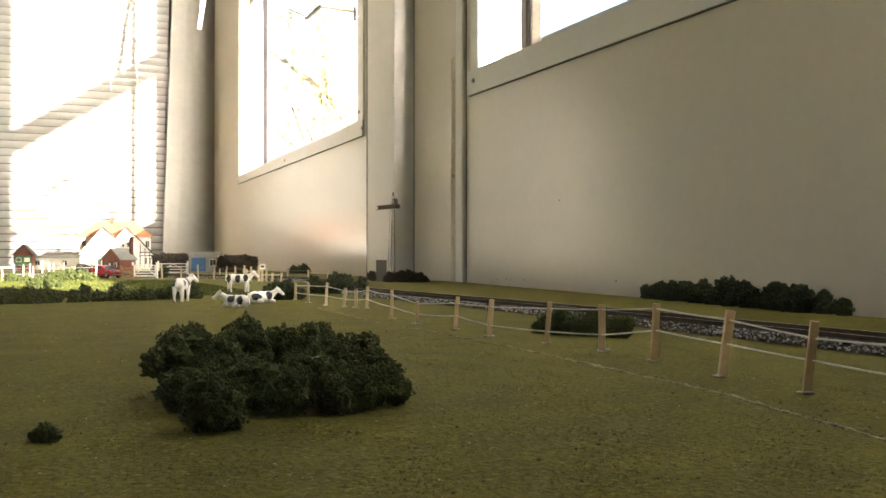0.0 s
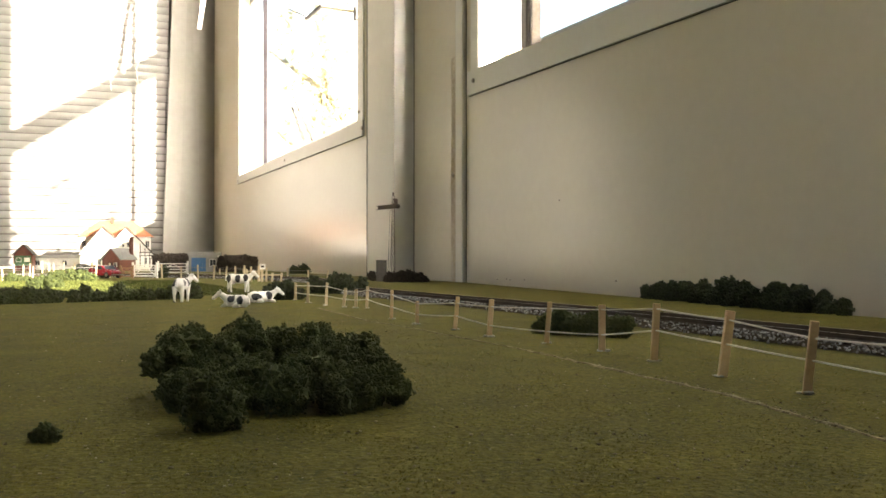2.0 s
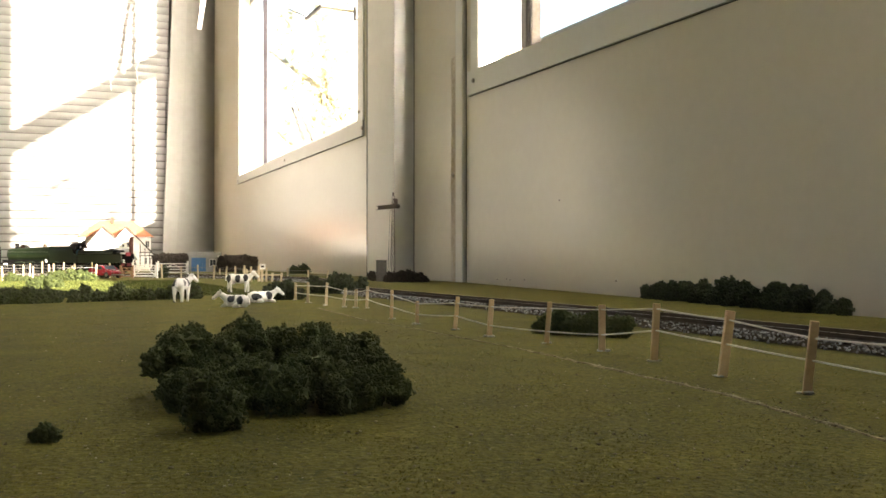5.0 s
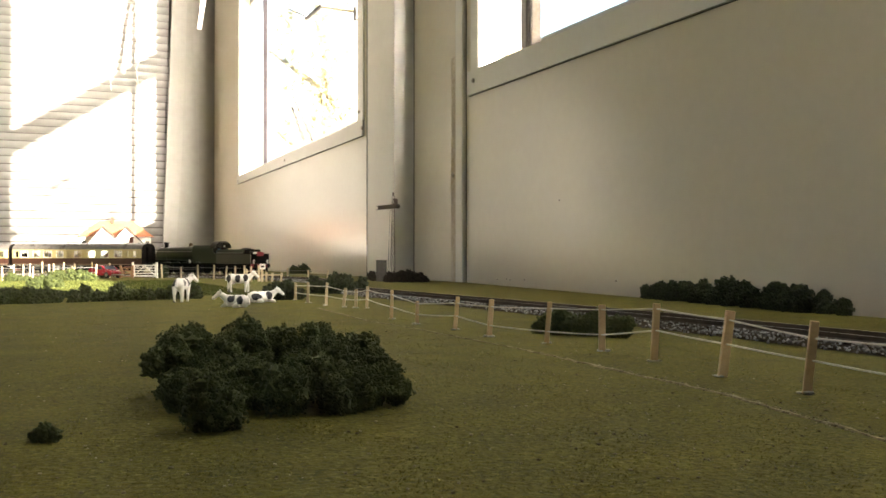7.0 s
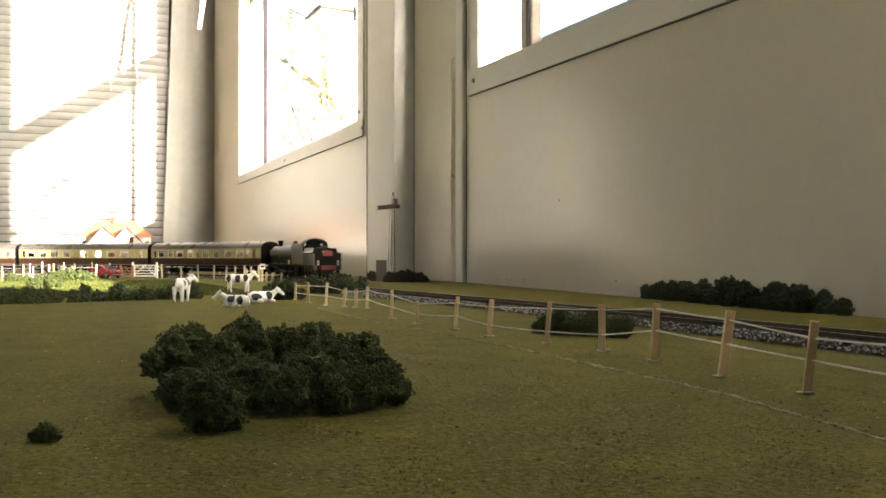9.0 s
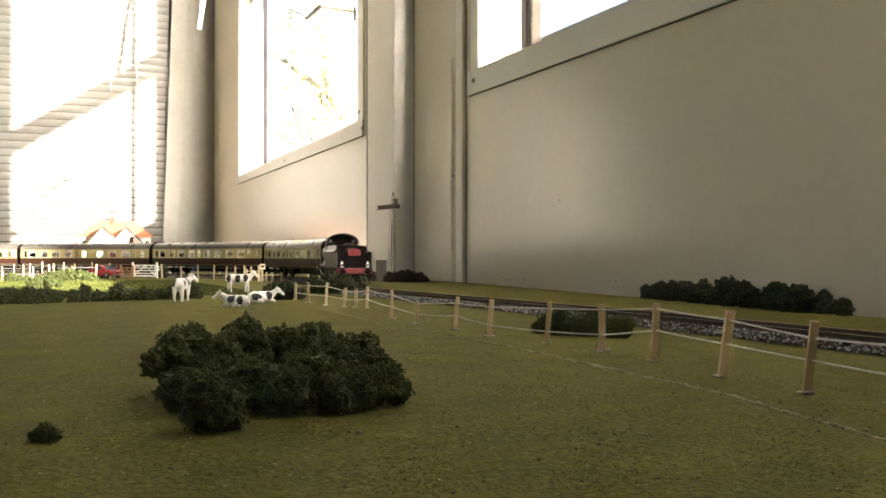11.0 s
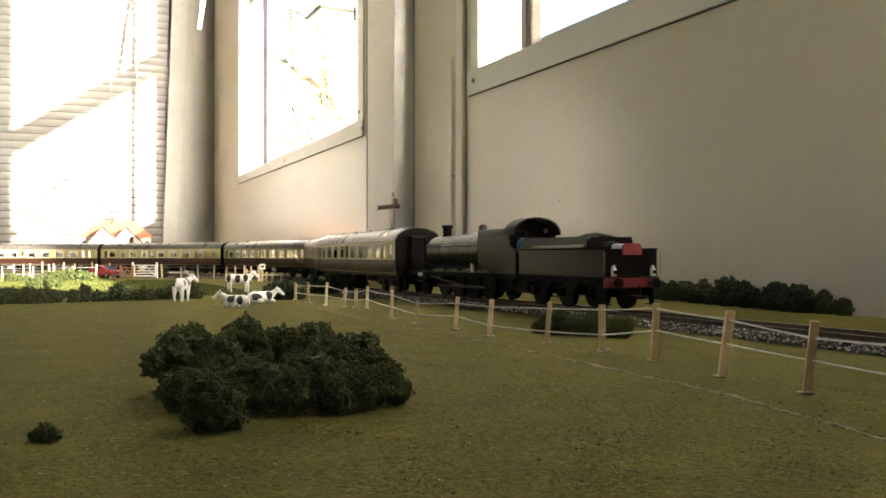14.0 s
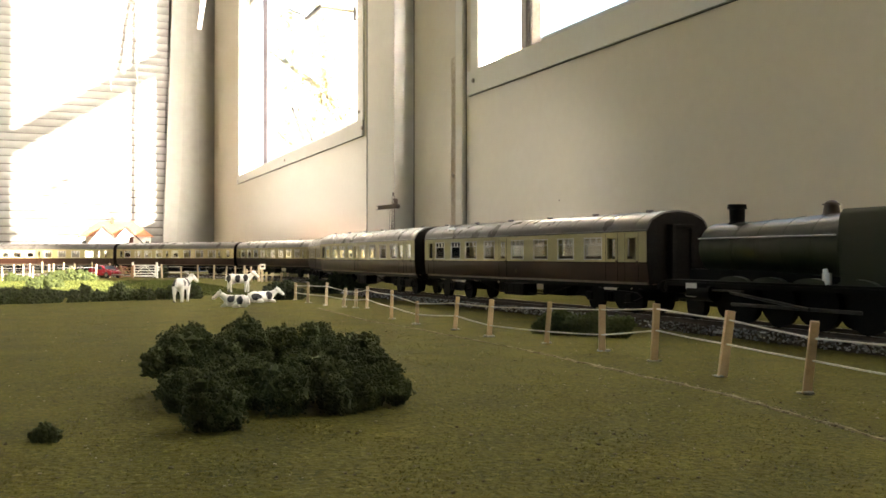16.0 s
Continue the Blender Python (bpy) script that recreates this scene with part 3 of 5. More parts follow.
def locomotive():
    o = thing("locomotive", "dark green model steam locomotive running tender first", "locomotive")
    ax = 0.0318
    b = B()
    tube(b, (0, -0.0245, ax), (0, 0.040, ax), 0.0134, 0.0111, 32)
    part("boiler", b, LOCO_GREEN, o, smooth=True)
    b = B()
    tube(b, (0, 0.040, ax - 0.0002), (0, 0.0615, ax - 0.0002), 0.0113, 0.0113, 28)
    tube(b, (0, 0.0615, ax - 0.0002), (0, 0.063, ax - 0.0002), 0.0104, 0.008, 24)
    tube(b, (0, 0.063, ax - 0.0002), (0, 0.0645, ax - 0.0002), 0.0018, 0.001, 8)
    part("smokebox", b, LOCO_GREEN, o, smooth=True)
    for y, r in ((0.039, 0.01128), (0.024, 0.01182), (0.008, 0.01239), (-0.008, 0.01296), (-0.023, 0.0135)):
        part("boiler_band", tube(B(), (0, y - 0.0003, ax), (0, y + 0.0003, ax), r, seg=32), LOCO_GREEN, o, smooth=True)
    c = B()
    tube(c, (0, 0.0495, 0.0412), (0, 0.0495, 0.0432), 0.0048, 0.0034, 18)
    tube(c, (0, 0.0495, 0.0432), (0, 0.0495, 0.0488), 0.0032, 0.0034, 18)
    tube(c, (0, 0.0495, 0.0488), (0, 0.0495, 0.0508), 0.0043, 0.0040, 18)
    part("chimney", c, BLACK, o, smooth=True)
    d = B()
    tube(d, (0, -0.0062, 0.0430), (0, -0.0062, 0.0446), 0.0050, 0.0034, 16)
    tube(d, (0, -0.0062, 0.0446), (0, -0.0062, 0.0478), 0.0033, 0.0028, 16)
    tube(d, (0, -0.0062, 0.0478), (0, -0.0062, 0.0484), 0.0036, 0.0034, 16)
    ball(d, (0, -0.0062, 0.0484), 0.0026, 0.0026, 0.0014)
    part("safety_valve", d, BRASS, o, smooth=True)
    f = B()
    prism(f, [(-0.0124, 0.018), (-0.0134, 0.038), (-0.0128, 0.0432), (-0.0108, 0.0455), (0.0108, 0.0455), (0.0128, 0.0432), (0.0134, 0.038), (0.0124, 0.018)], "y", -0.0645, -0.0235)
    part("firebox", f, LOCO_GREEN, o, smooth=True)
    for sx in (-1, 1):
        r = tube(B(), (sx * 0.0132, -0.022, ax + 0.0042), (sx * 0.0112, 0.062, ax + 0.0042), 0.0003, seg=6)
        part("handrail", r, STEEL, o)
        part("running_plate", box(B(), min(sx * 0.0085, sx * 0.0168), max(sx * 0.0085, sx * 0.0168), -0.0795, 0.078, 0.0168, 0.0178, 0.0002), BLACK, o)
        part("valance", box(B(), min(sx * 0.0158, sx * 0.0163), max(sx * 0.0158, sx * 0.0163), -0.0795, 0.078, 0.0150, 0.0168), BLACK, o)
        cs = B()
        prism(cs, [(-0.0645, 0.0178), (-0.0645, 0.0418), (-0.0720, 0.0430), (-0.0712, 0.0395), (-0.0730, 0.034), (-0.0795, 0.0318), (-0.0795, 0.0178)], "x", min(sx * 0.0160, sx * 0.0166), max(sx * 0.0160, sx * 0.0166))
        part("cab_side", cs, LOCO_GREEN, o)
        sp = B()
        for i, yy in enumerate((0.033, 0.0115, -0.0115, -0.034)):
            a = [(yy + 0.0102 * math.cos(q), 0.0168 + 0.0032 * math.sin(q)) for q in [math.pi * j / 10 for j in range(11)]]
            prism(sp, a, "x", min(sx * 0.0135, sx * 0.0155), max(sx * 0.0135, sx * 0.0155))
        part("splasher", sp, LOCO_GREEN, o)
        cy = B()
        tube(cy, (sx * 0.0142, 0.046, 0.0125), (sx * 0.0142, 0.062, 0.0125), 0.0038, seg=16)
        box(cy, min(sx * 0.011, sx * 0.0172), max(sx * 0.011, sx * 0.0172), 0.048, 0.060, 0.0125, 0.0168, 0.0004)
        part("cylinder", cy, BLACK, o, smooth=True)
        part("slide_bar", box(B(), min(sx * 0.0152, sx * 0.0162), max(sx * 0.0152, sx * 0.0162), 0.026, 0.047, 0.0134, 0.0142), ROD_STEEL, o)
        rd = B()
        box(rd, min(sx * 0.0142, sx * 0.0150), max(sx * 0.0142, sx * 0.0150), -0.036, 0.035, 0.0076, 0.0090, 0.0003)
        part("coupling_rod", rd, ROD_STEEL, o)
        cr = B()
        tube(cr, (sx * 0.0158, 0.034, 0.0132), (sx * 0.0158, -0.0115, 0.0084), 0.0007, seg=6)
        part("connecting_rod", cr, ROD_STEEL, o)
        pf = B()
        tube(pf, (sx * 0.0148, -0.02, 0.0178), (sx * 0.0148, -0.0185, 0.0235), 0.0010, seg=8)
        box(pf, min(sx * 0.0142, sx * 0.0154), max(sx * 0.0142, sx * 0.0154), -0.0215, -0.0175, 0.0178, 0.0222, 0.0003)
        part("reverser_guard", pf, LAMP_WHITE if sx < 0 else BLACK, o)
        for i, z in enumerate((0.0035, 0.0085, 0.0125)):
            part("cab_step", box(B(), min(sx * 0.0132, sx * 0.0165), max(sx * 0.0132, sx * 0.0165), -0.0755, -0.0705, z, z + 0.0007), BLACK, o)
        for yy in (-0.0762, -0.0698):
            part("step_hanger", box(B(), min(sx * 0.0148, sx * 0.0154), max(sx * 0.0148, sx * 0.0154), yy - 0.0004, yy + 0.0004, 0.003, 0.0168), BLACK, o)
        part("front_number_card", box(B(), min(sx * 0.0170, sx * 0.0175), max(sx * 0.0170, sx * 0.0175), 0.055, 0.0625, 0.0105, 0.0165), LAMP_WHITE, o) if sx < 0 else None
    cf = B()
    pts = [(0.0166 * math.cos(q), 0.0418 + 0.0098 * math.sin(q)) for q in [math.pi * j / 14 for j in range(15)]]
    prism(cf, [(0.0160, 0.0178)] + [(u * 0.96, v) for u, v in pts] + [(-0.0160, 0.0178)], "y", -0.0653, -0.0645)
    part("cab_front", cf, LOCO_GREEN, o)
    for sx in (-1, 1):
        # Solid white stands for the bright wall seen through each cab spectacle.
        sp = tube(B(), (sx * 0.0118, -0.0680, 0.0440), (sx * 0.0118, -0.0640, 0.0440), 0.0016, seg=14)
        part("spectacle_white_disc", sp, LAMP_WHITE, o)
    rf = B()
    pts = [(0.0168 * math.cos(q), 0.0418 + 0.0102 * math.sin(q) ** 0.9 if math.sin(q) > 1e-6 else 0.0418) for q in [math.pi * j / 18 for j in range(19)]]
    prism(rf, pts + [(u * 0.95, v - 0.0007) for u, v in pts[::-1]], "y", -0.0775, -0.0655)
    part("cab_roof", rf, ROOF_DARK, o, smooth=True)
    inner = B()
    prism(inner, [(0.0152, 0.0178)] + [(u * 0.92, v - 0.001) for u, v in [(0.0166 * math.cos(q), 0.0418 + 0.0098 * math.sin(q)) for q in [math.pi * j / 14 for j in range(15)]]] + [(-0.0152, 0.0178)], "y", -0.0674, -0.0654)
    part("cab_lining", inner, CAB_BLACK, o)
    part("backhead", box(B(), -0.0105, 0.0105, -0.0690, -0.0674, 0.0178, 0.040, 0.0003), CAB_BLACK, o)
    part("cab_floor", box(B(), -0.0155, 0.0155, -0.0815, -0.0613, 0.0165, 0.0176), CAB_BLACK, o)
    part("frame_plate", box(B(), -0.0068, 0.0068, -0.079, 0.074, 0.006, 0.0225), BLACK, o)
    part("saddle", box(B(), -0.007, 0.007, 0.044, 0.060, 0.016, 0.024), BLACK, o)
    part("buffer_beam", box(B(), -0.0165, 0.0165, 0.0775, 0.079, 0.0118, 0.0178, 0.0003), BLACK, o)
    for x in (-0.0115, 0.0115):
        buffer(o, x, 0.079, 0.0142, 1)
    part("coupling", box(B(), -0.0012, 0.0012, 0.079, 0.086, 0.0085, 0.0105), BLACK, o)
    for yy in (0.033, 0.0115, -0.0115, -0.034):
        axle_pair(o, yy, 0.0092, "driving_wheel")
    axle_pair(o, 0.0655, 0.0065, "pony_wheel")
    return o


def tender():
    o = thing("tender", "dark green coal tender with a red buffer beam and lamps", "tender")
    L = 0.0453
    for sx in (-1, 1):
        part("tank_side", box(B(), min(sx * 0.0156, sx * 0.0164), max(sx * 0.0156, sx * 0.0164), -L, L, 0.0178, 0.0322, 0.0002), LOCO_GREEN, o)
        fl = B()
        prism(fl, [(sx * 0.0164, 0.0322), (sx * 0.0172, 0.0328), (sx * 0.0168, 0.0334), (sx * 0.0148, 0.0345), (sx * 0.0140, 0.0388), (sx * 0.0133, 0.0388), (sx * 0.0140, 0.0338), (sx * 0.0154, 0.0322)], "y", -0.026, L)
        part("coal_fender", fl, LOCO_GREEN, o, smooth=True)
        part("flare", box(B(), min(sx * 0.0150, sx * 0.0172), max(sx * 0.0150, sx * 0.0172), -L, L, 0.0318, 0.0326, 0.0003), CAB_BLACK, o)
        part("running_plate", box(B(), min(sx * 0.006, sx * 0.0172), max(sx * 0.006, sx * 0.0172), -L - 0.001, L, 0.0166, 0.0177, 0.0002), BLACK, o)
        fr = B()
        prism(fr, [(-L, 0.0166), (-L, 0.0085), (-0.036, 0.0075), (-0.030, 0.0135), (-0.018, 0.0135), (-0.012, 0.0075), (-0.006, 0.0075), (-0.001, 0.0135), (0.012, 0.0135), (0.017, 0.0075), (0.022, 0.0075), (0.026, 0.0135), (0.036, 0.0135), (0.041, 0.0085), (L, 0.0085), (L, 0.0166)], "x", sx * 0.0140 - 0.0004, sx * 0.0140 + 0.0004)
        part("side_frame", fr, BLACK, o)
        for yy in (-0.030, 0.001, 0.031):
            ab = box(B(), sx * 0.0140 - 0.0016, sx * 0.0140 + 0.0016, yy - 0.0022, yy + 0.0022, 0.006, 0.0112, 0.0005)
            for q in range(4):
                box(ab, sx * 0.0148 - 0.0006, sx * 0.0148 + 0.0006, yy - 0.007 + q * 0.0012, yy + 0.007 - q * 0.0012, 0.0150 - q * 0.0007, 0.0155 - q * 0.0007)
            part("axle_box", ab, BLACK, o)
        part("handrail", tube(B(), (sx * 0.0172, -L - 0.0015, 0.0195), (sx * 0.0172, -L - 0.0015, 0.0305), 0.0003, seg=5), STEEL, o)
        st = box(B(), sx * 0.0140 - 0.0018, sx * 0.0140 + 0.0018, -L - 0.0005, -L + 0.004, 0.0032, 0.0038)
        box(st, sx * 0.0140 - 0.0004, sx * 0.0140 + 0.0004, -L, -L + 0.0035, 0.0032, 0.0166)
        part("step", st, BLACK, o)
        lamp = B()
        ly, lx = -L - 0.0022, sx * 0.0120
        box(lamp, lx - 0.0012, lx + 0.0012, ly - 0.0011, ly + 0.0011, 0.0180, 0.0222, 0.0004)
        tube(lamp, (lx, ly, 0.0222), (lx, ly, 0.0236), 0.0011, 0.0007, 8)
        lm = part("lamp", lamp, LAMP_WHITE, o, "white tail lamp")
        part("lens", tube(B(), (lx, ly - 0.0013, 0.0202), (lx, ly - 0.0017, 0.0202), 0.0010, seg=10), BLACK, lm)
    part("tank_back", box(B(), -0.0156, 0.0156, -L, -L + 0.0008, 0.0178, 0.0322), CAB_BLACK, o)
    part("tank_top", box(B(), -0.0156, 0.0156, -L + 0.0008, -0.026, 0.0310, 0.0318), CAB_BLACK, o)
    part("tank_front", box(B(), -0.0156, 0.0156, L - 0.0012, L - 0.0004, 0.0178, 0.034), CAB_BLACK, o)
    rear = B()
    prism(rear, [(-0.0140, 0.0318), (-0.0140, 0.0372), (-0.010, 0.0386), (0.010, 0.0386), (0.0140, 0.0372), (0.0140, 0.0318)], "y", -0.0268, -0.026)
    part("coal_plate", rear, CAB_BLACK, o)
    rnd = random.Random(5)
    cb = B()
    box(cb, -0.0132, 0.0132, -0.0258, L - 0.0015, 0.0300, 0.0345)
    ball(cb, (0, -0.010, 0.0335), 0.0125, 0.020, 0.0056, 16, 10)
    for i in range(420):
        y = rnd.uniform(-0.024, L - 0.004)
        x = rnd.uniform(-0.012, 0.012)
        z = 0.0346 + 0.0064 * (1 - (x / 0.0135) ** 2) * (0.45 + 0.55 * math.exp(-((y + 0.012) / 0.018) ** 2))
        r = bmesh.ops.create_icosphere(cb, subdivisions=1, radius=rnd.uniform(0.0008, 0.0014))
        for v in r["verts"]:
            v.co *= rnd.uniform(0.75, 1.2)
        bmesh.ops.translate(cb, verts=r["verts"], vec=(x, y, z - 0.001))
    part("coal", cb, COAL, o, "heaped black coal")
    cap = B()
    tube(cap, (0, -0.036, 0.0316), (0, -0.036, 0.0340), 0.0048, 0.0045, 20)
    ball(cap, (0, -0.036, 0.0340), 0.0045, 0.0045, 0.0009)
    part("filler_lid", cap, LAMP_WHITE, o, "pale grey water filler lid", smooth=True)
    bd = B()
    prism(bd, [(-0.0056, 0.0290), (-0.0060, 0.0332), (-0.0046, 0.0350), (0.0040, 0.0350), (0.0056, 0.0336), (0.0056, 0.0290)], "y", -L - 0.0016, -L - 0.0004)
    part("destination_board", bd, BOARD_RED, o, "plain pinkish red board")
    part("buffer_beam", box(B(), -0.0168, 0.0168, -L - 0.0016, -L, 0.0120, 0.0172, 0.0003), RED, o)
    for x in (-0.0115, 0.0115):
        buffer(o, x, -L - 0.0016, 0.0145, -1)
        part("buffer_shank", tube(B(), (x, -L - 0.0012, 0.0145), (x, -L - 0.004, 0.0145), 0.0020, 0.0016, 10), RED, o)
    part("coupling", box(B(), -0.004, 0.004, -L - 0.008, -L - 0.001, 0.0065, 0.0082), BLACK, o)
    part("brake_pipe", tube(B(), (0.004, -L - 0.0024, 0.006), (0.004, -L - 0.0024, 0.013), 0.0006, seg=6), BLACK, o)
    part("frame", box(B(), -0.0065, 0.0065, -L, L, 0.007, 0.0166), BLACK, o)
    for yy in (-0.030, 0.001, 0.031):
        axle_pair(o, yy, 0.0080)
    return o


def figure():
    b = B()
    tube(b, (-0.0110, -0.0795, 0.0178), (-0.0110, -0.0795, 0.0300), 0.0026, 0.0032, 10)
    ball(b, (-0.0112, -0.0795, 0.0338), 0.0044, 0.0040, 0.0058)
    ball(b, (-0.0108, -0.0795, 0.0412), 0.0019, 0.0019, 0.0022)
    for f in b.faces:
        z = f.calc_center_median().z
        f.material_index = 1 if z < 0.0305 else 2 if z > 0.0398 else 0
    o = part("cab_figurine", b, [BLUE, CAB_BLACK, BLACK], smooth=True)
    return tagged(o, "plain blue plastic figurine standing in the cab", "figurine")


RUN = [(0.0, 2.84), (2.0, 2.52), (4.0, 2.197), (5.2, 2.008), (6.4, 1.818), (7.5, 1.657), (8.0, 1.580), (9.0, 1.443), (10.5, 1.236), (12.0, 1.025), (13.0, 0.879), (14.0, 0.728), (15.0, 0.573), (16.0, 0.421)]


def run(t):
    """Where the front of the first coach is on the track."""
    k = max(i for i in range(len(RUN) - 1) if RUN[i][0] <= t)
    (t0, a), (t1, b) = RUN[k], RUN[k + 1]
    return a + (b - a) * (t - t0) / (t1 - t0)


TRAIN = [(locomotive(), -0.093, 0.13), (tender(), -0.2225, 0.09), (figure(), -0.093, 0.13)]
first = coach("chocolate and cream model railway coach with a grey roof", CHOC, "coaches of the train")
for k in range(6):
    made = first if k == 0 else copy_thing(first, Matrix())
    TRAIN.append((made, HALF + 0.001 + k * 0.274, 0.263))


# ---- scenery materials ----
def island_mat(name, a, b, rough=0.9, lo=0.0, hi=1.0, grain=400.0):
    """Colours that vary from piece to piece of one joined mesh, with a fine grain."""
    m = mat(name, (1, 1, 1), (0.78, 0.78, 0.78), grain, rough, bump=0.0003, fine=grain * 3)
    n, l = m.node_tree.nodes, m.node_tree.links
    p = n["Principled BSDF"]
    grainy = p.inputs["Base Color"].links[0].from_socket
    geo, mr, mix, mul = n.new("ShaderNodeNewGeometry"), n.new("ShaderNodeMapRange"), n.new("ShaderNodeMix"), n.new("ShaderNodeMix")
    mr.inputs["From Min"].default_value, mr.inputs["From Max"].default_value = lo, hi
    mix.data_type = mul.data_type = "RGBA"
    mul.blend_type = "MULTIPLY"
    mix.inputs[6].default_value, mix.inputs[7].default_value = (*a, 1), (*b, 1)
    mul.inputs[0].default_value = 1.0
    l.new(geo.outputs["Random Per Island"], mr.inputs["Value"])
    l.new(mr.outputs[0], mix.inputs[0])
    l.new(mix.outputs[2], mul.inputs[6])
    l.new(grainy, mul.inputs[7])
    l.new(mul.outputs[2], p.inputs["Base Color"])
    return m


FOAM = island_mat("dark_green_foam_foliage", (0.070, 0.086, 0.027), (0.106, 0.126, 0.039), 0.95)
FOAM_LIGHT = island_mat("mid_green_foam_foliage", (0.026, 0.038, 0.006), (0.060, 0.078, 0.014), 0.95)
# Darker green stands in for self-shading that the coarser crumbs lack.
HEDGE_FOAM = island_mat("self_shaded_hedge_foam", (0.018, 0.026, 0.009), (0.050, 0.064, 0.020), 0.95)
FOAM_BROWN = island_mat("brown_foam_hedge", (0.026, 0.019, 0.014), (0.070, 0.052, 0.038), 0.95)
STONE = island_mat("grey_ballast", (0.09, 0.085, 0.078), (0.55, 0.55, 0.55), 0.85, 0.15, 1.0)
DULL_STONE = island_mat("brown_ballast", (0.030, 0.023, 0.017), (0.15, 0.12, 0.09), 0.95)
BED = mat("ballast_bed", (0.050, 0.038, 0.027), (0.095, 0.076, 0.055), 120.0, 0.95, bump=0.001, fine=900.0, spec=0.05)
SLEEPER = mat("brown_sleeper", (0.05, 0.036, 0.026), (0.085, 0.065, 0.05), 300.0, 0.85, per_object=0.2, spec=0.08)
RAIL = mat("nickel_rail", (0.50, 0.46, 0.40), (0.36, 0.32, 0.27), 200.0, 0.3, 0.9)
RAIL_SIDE = mat("dirty_rail_side", (0.085, 0.064, 0.047), (0.055, 0.04, 0.03), 150.0, 0.7, spec=0.2)
TIMBER = mat("pale_orange_post", (0.66, 0.48, 0.28), (0.56, 0.40, 0.23), 200.0, 0.65, per_object=0.12)
PALE_TIMBER = mat("pale_timber", (0.60, 0.49, 0.33), (0.50, 0.40, 0.26), 200.0, 0.65, per_object=0.12)
THREAD = mat("white_thread", (0.80, 0.77, 0.70), (0.66, 0.62, 0.54), 800.0, 0.8)
GLUE = mat("dried_glue_and_grit", (0.58, 0.56, 0.50), (0.34, 0.32, 0.26), 500.0, 0.6, bump=0.0005)
WHITE = mat("white_model_paint", (0.80, 0.78, 0.74), (0.70, 0.68, 0.63), 80.0, 0.5, per_object=0.06)
SANDY = mat("sandy_joint", (0.34, 0.28, 0.15), (0.075, 0.055, 0.025), 160.0, 0.95, bump=0.001)
DIRT = island_mat("loose_scatter", (0.085, 0.070, 0.036), (0.42, 0.37, 0.22), 0.95)
FIBRE = island_mat("flock_fibre", (0.105, 0.102, 0.013), (0.26, 0.225, 0.045), 0.95)
FIBRE_GREEN = island_mat("green_flock_fibre", (0.045, 0.062, 0.007), (0.095, 0.108, 0.016), 0.95)
BRICK = mat("red_brown_brick", (0.16, 0.055, 0.035), (0.11, 0.04, 0.028), 200.0, 0.85, bump=0.0003)
SLATE = mat("grey_slate", (0.20, 0.20, 0.19), (0.14, 0.14, 0.135), 200.0, 0.7)
TILE = mat("orange_red_tile", (0.36, 0.14, 0.07), (0.29, 0.105, 0.05), 200.0, 0.75)
DARK_WOOD = mat("dark_timber", (0.03, 0.022, 0.018), (0.05, 0.037, 0.03), 200.0, 0.7)
PANE_DARK = mat("dark_pane", (0.05, 0.055, 0.06), (0.035, 0.04, 0.045), 100.0, 0.12)
GREEN_PAINT = mat("green_paint", (0.05, 0.12, 0.05), (0.04, 0.10, 0.04), 200.0, 0.5)
BLUE_PAINT = mat("blue_paint", (0.045, 0.14, 0.30), (0.035, 0.11, 0.25), 100.0, 0.45)
GREY_RENDER = mat("grey_render", (0.30, 0.29, 0.27), (0.24, 0.23, 0.21), 100.0, 0.8)
CAR_RED = mat("red_car_paint", (0.22, 0.02, 0.03), (0.19, 0.017, 0.026), 100.0, 0.25)
CAR_DARK = mat("dark_car_paint", (0.05, 0.06, 0.05), (0.04, 0.05, 0.04), 100.0, 0.2)
RUBBER = mat("rubber", (0.015, 0.015, 0.015), None, 200.0, 0.8)
ORANGE_WOOD = mat("orange_gate", (0.32, 0.18, 0.09), (0.26, 0.14, 0.07), 200.0, 0.6)
SIGNAL_BROWN = mat("signal_arm_brown", (0.085, 0.06, 0.04), (0.055, 0.04, 0.027), 300.0, 0.55)
CONCRETE = mat("concrete_grey", (0.15, 0.14, 0.125), (0.11, 0.10, 0.09), 200.0, 0.85, bump=0.0003)

# the twelve corners and twenty faces of a small rough lump
_b = bmesh.new()
bmesh.ops.create_icosphere(_b, subdivisions=1, radius=1.0)
LUMP_V = np.array([v.co[:] for v in _b.verts])
LUMP_F = np.array([[v.index for v in f.verts] for f in _b.faces])
_b.free()


def crumbs(name, centres, sizes, material, seed=1, squash=1.0, rough=0.3):
    """One mesh of many small rough lumps."""
    rg = np.random.RandomState(seed)
    c, s = np.asarray(centres), np.asarray(sizes)
    n, k = len(c), len(LUMP_V)
    v = LUMP_V[None] * (1 + rough * rg.uniform(-1, 1, (n, k, 1)))
    v = v * s[:, None, None] * np.array([1, 1, squash]) * rg.uniform(0.75, 1.25, (n, 1, 3)) + c[:, None]
    f = LUMP_F[None] + (np.arange(n) * k)[:, None, None]
    me = bpy.data.meshes.new(name)
    me.from_pydata(v.reshape(-1, 3).tolist(), [], f.reshape(-1, 3).tolist())
    me.materials.append(material)
    return me


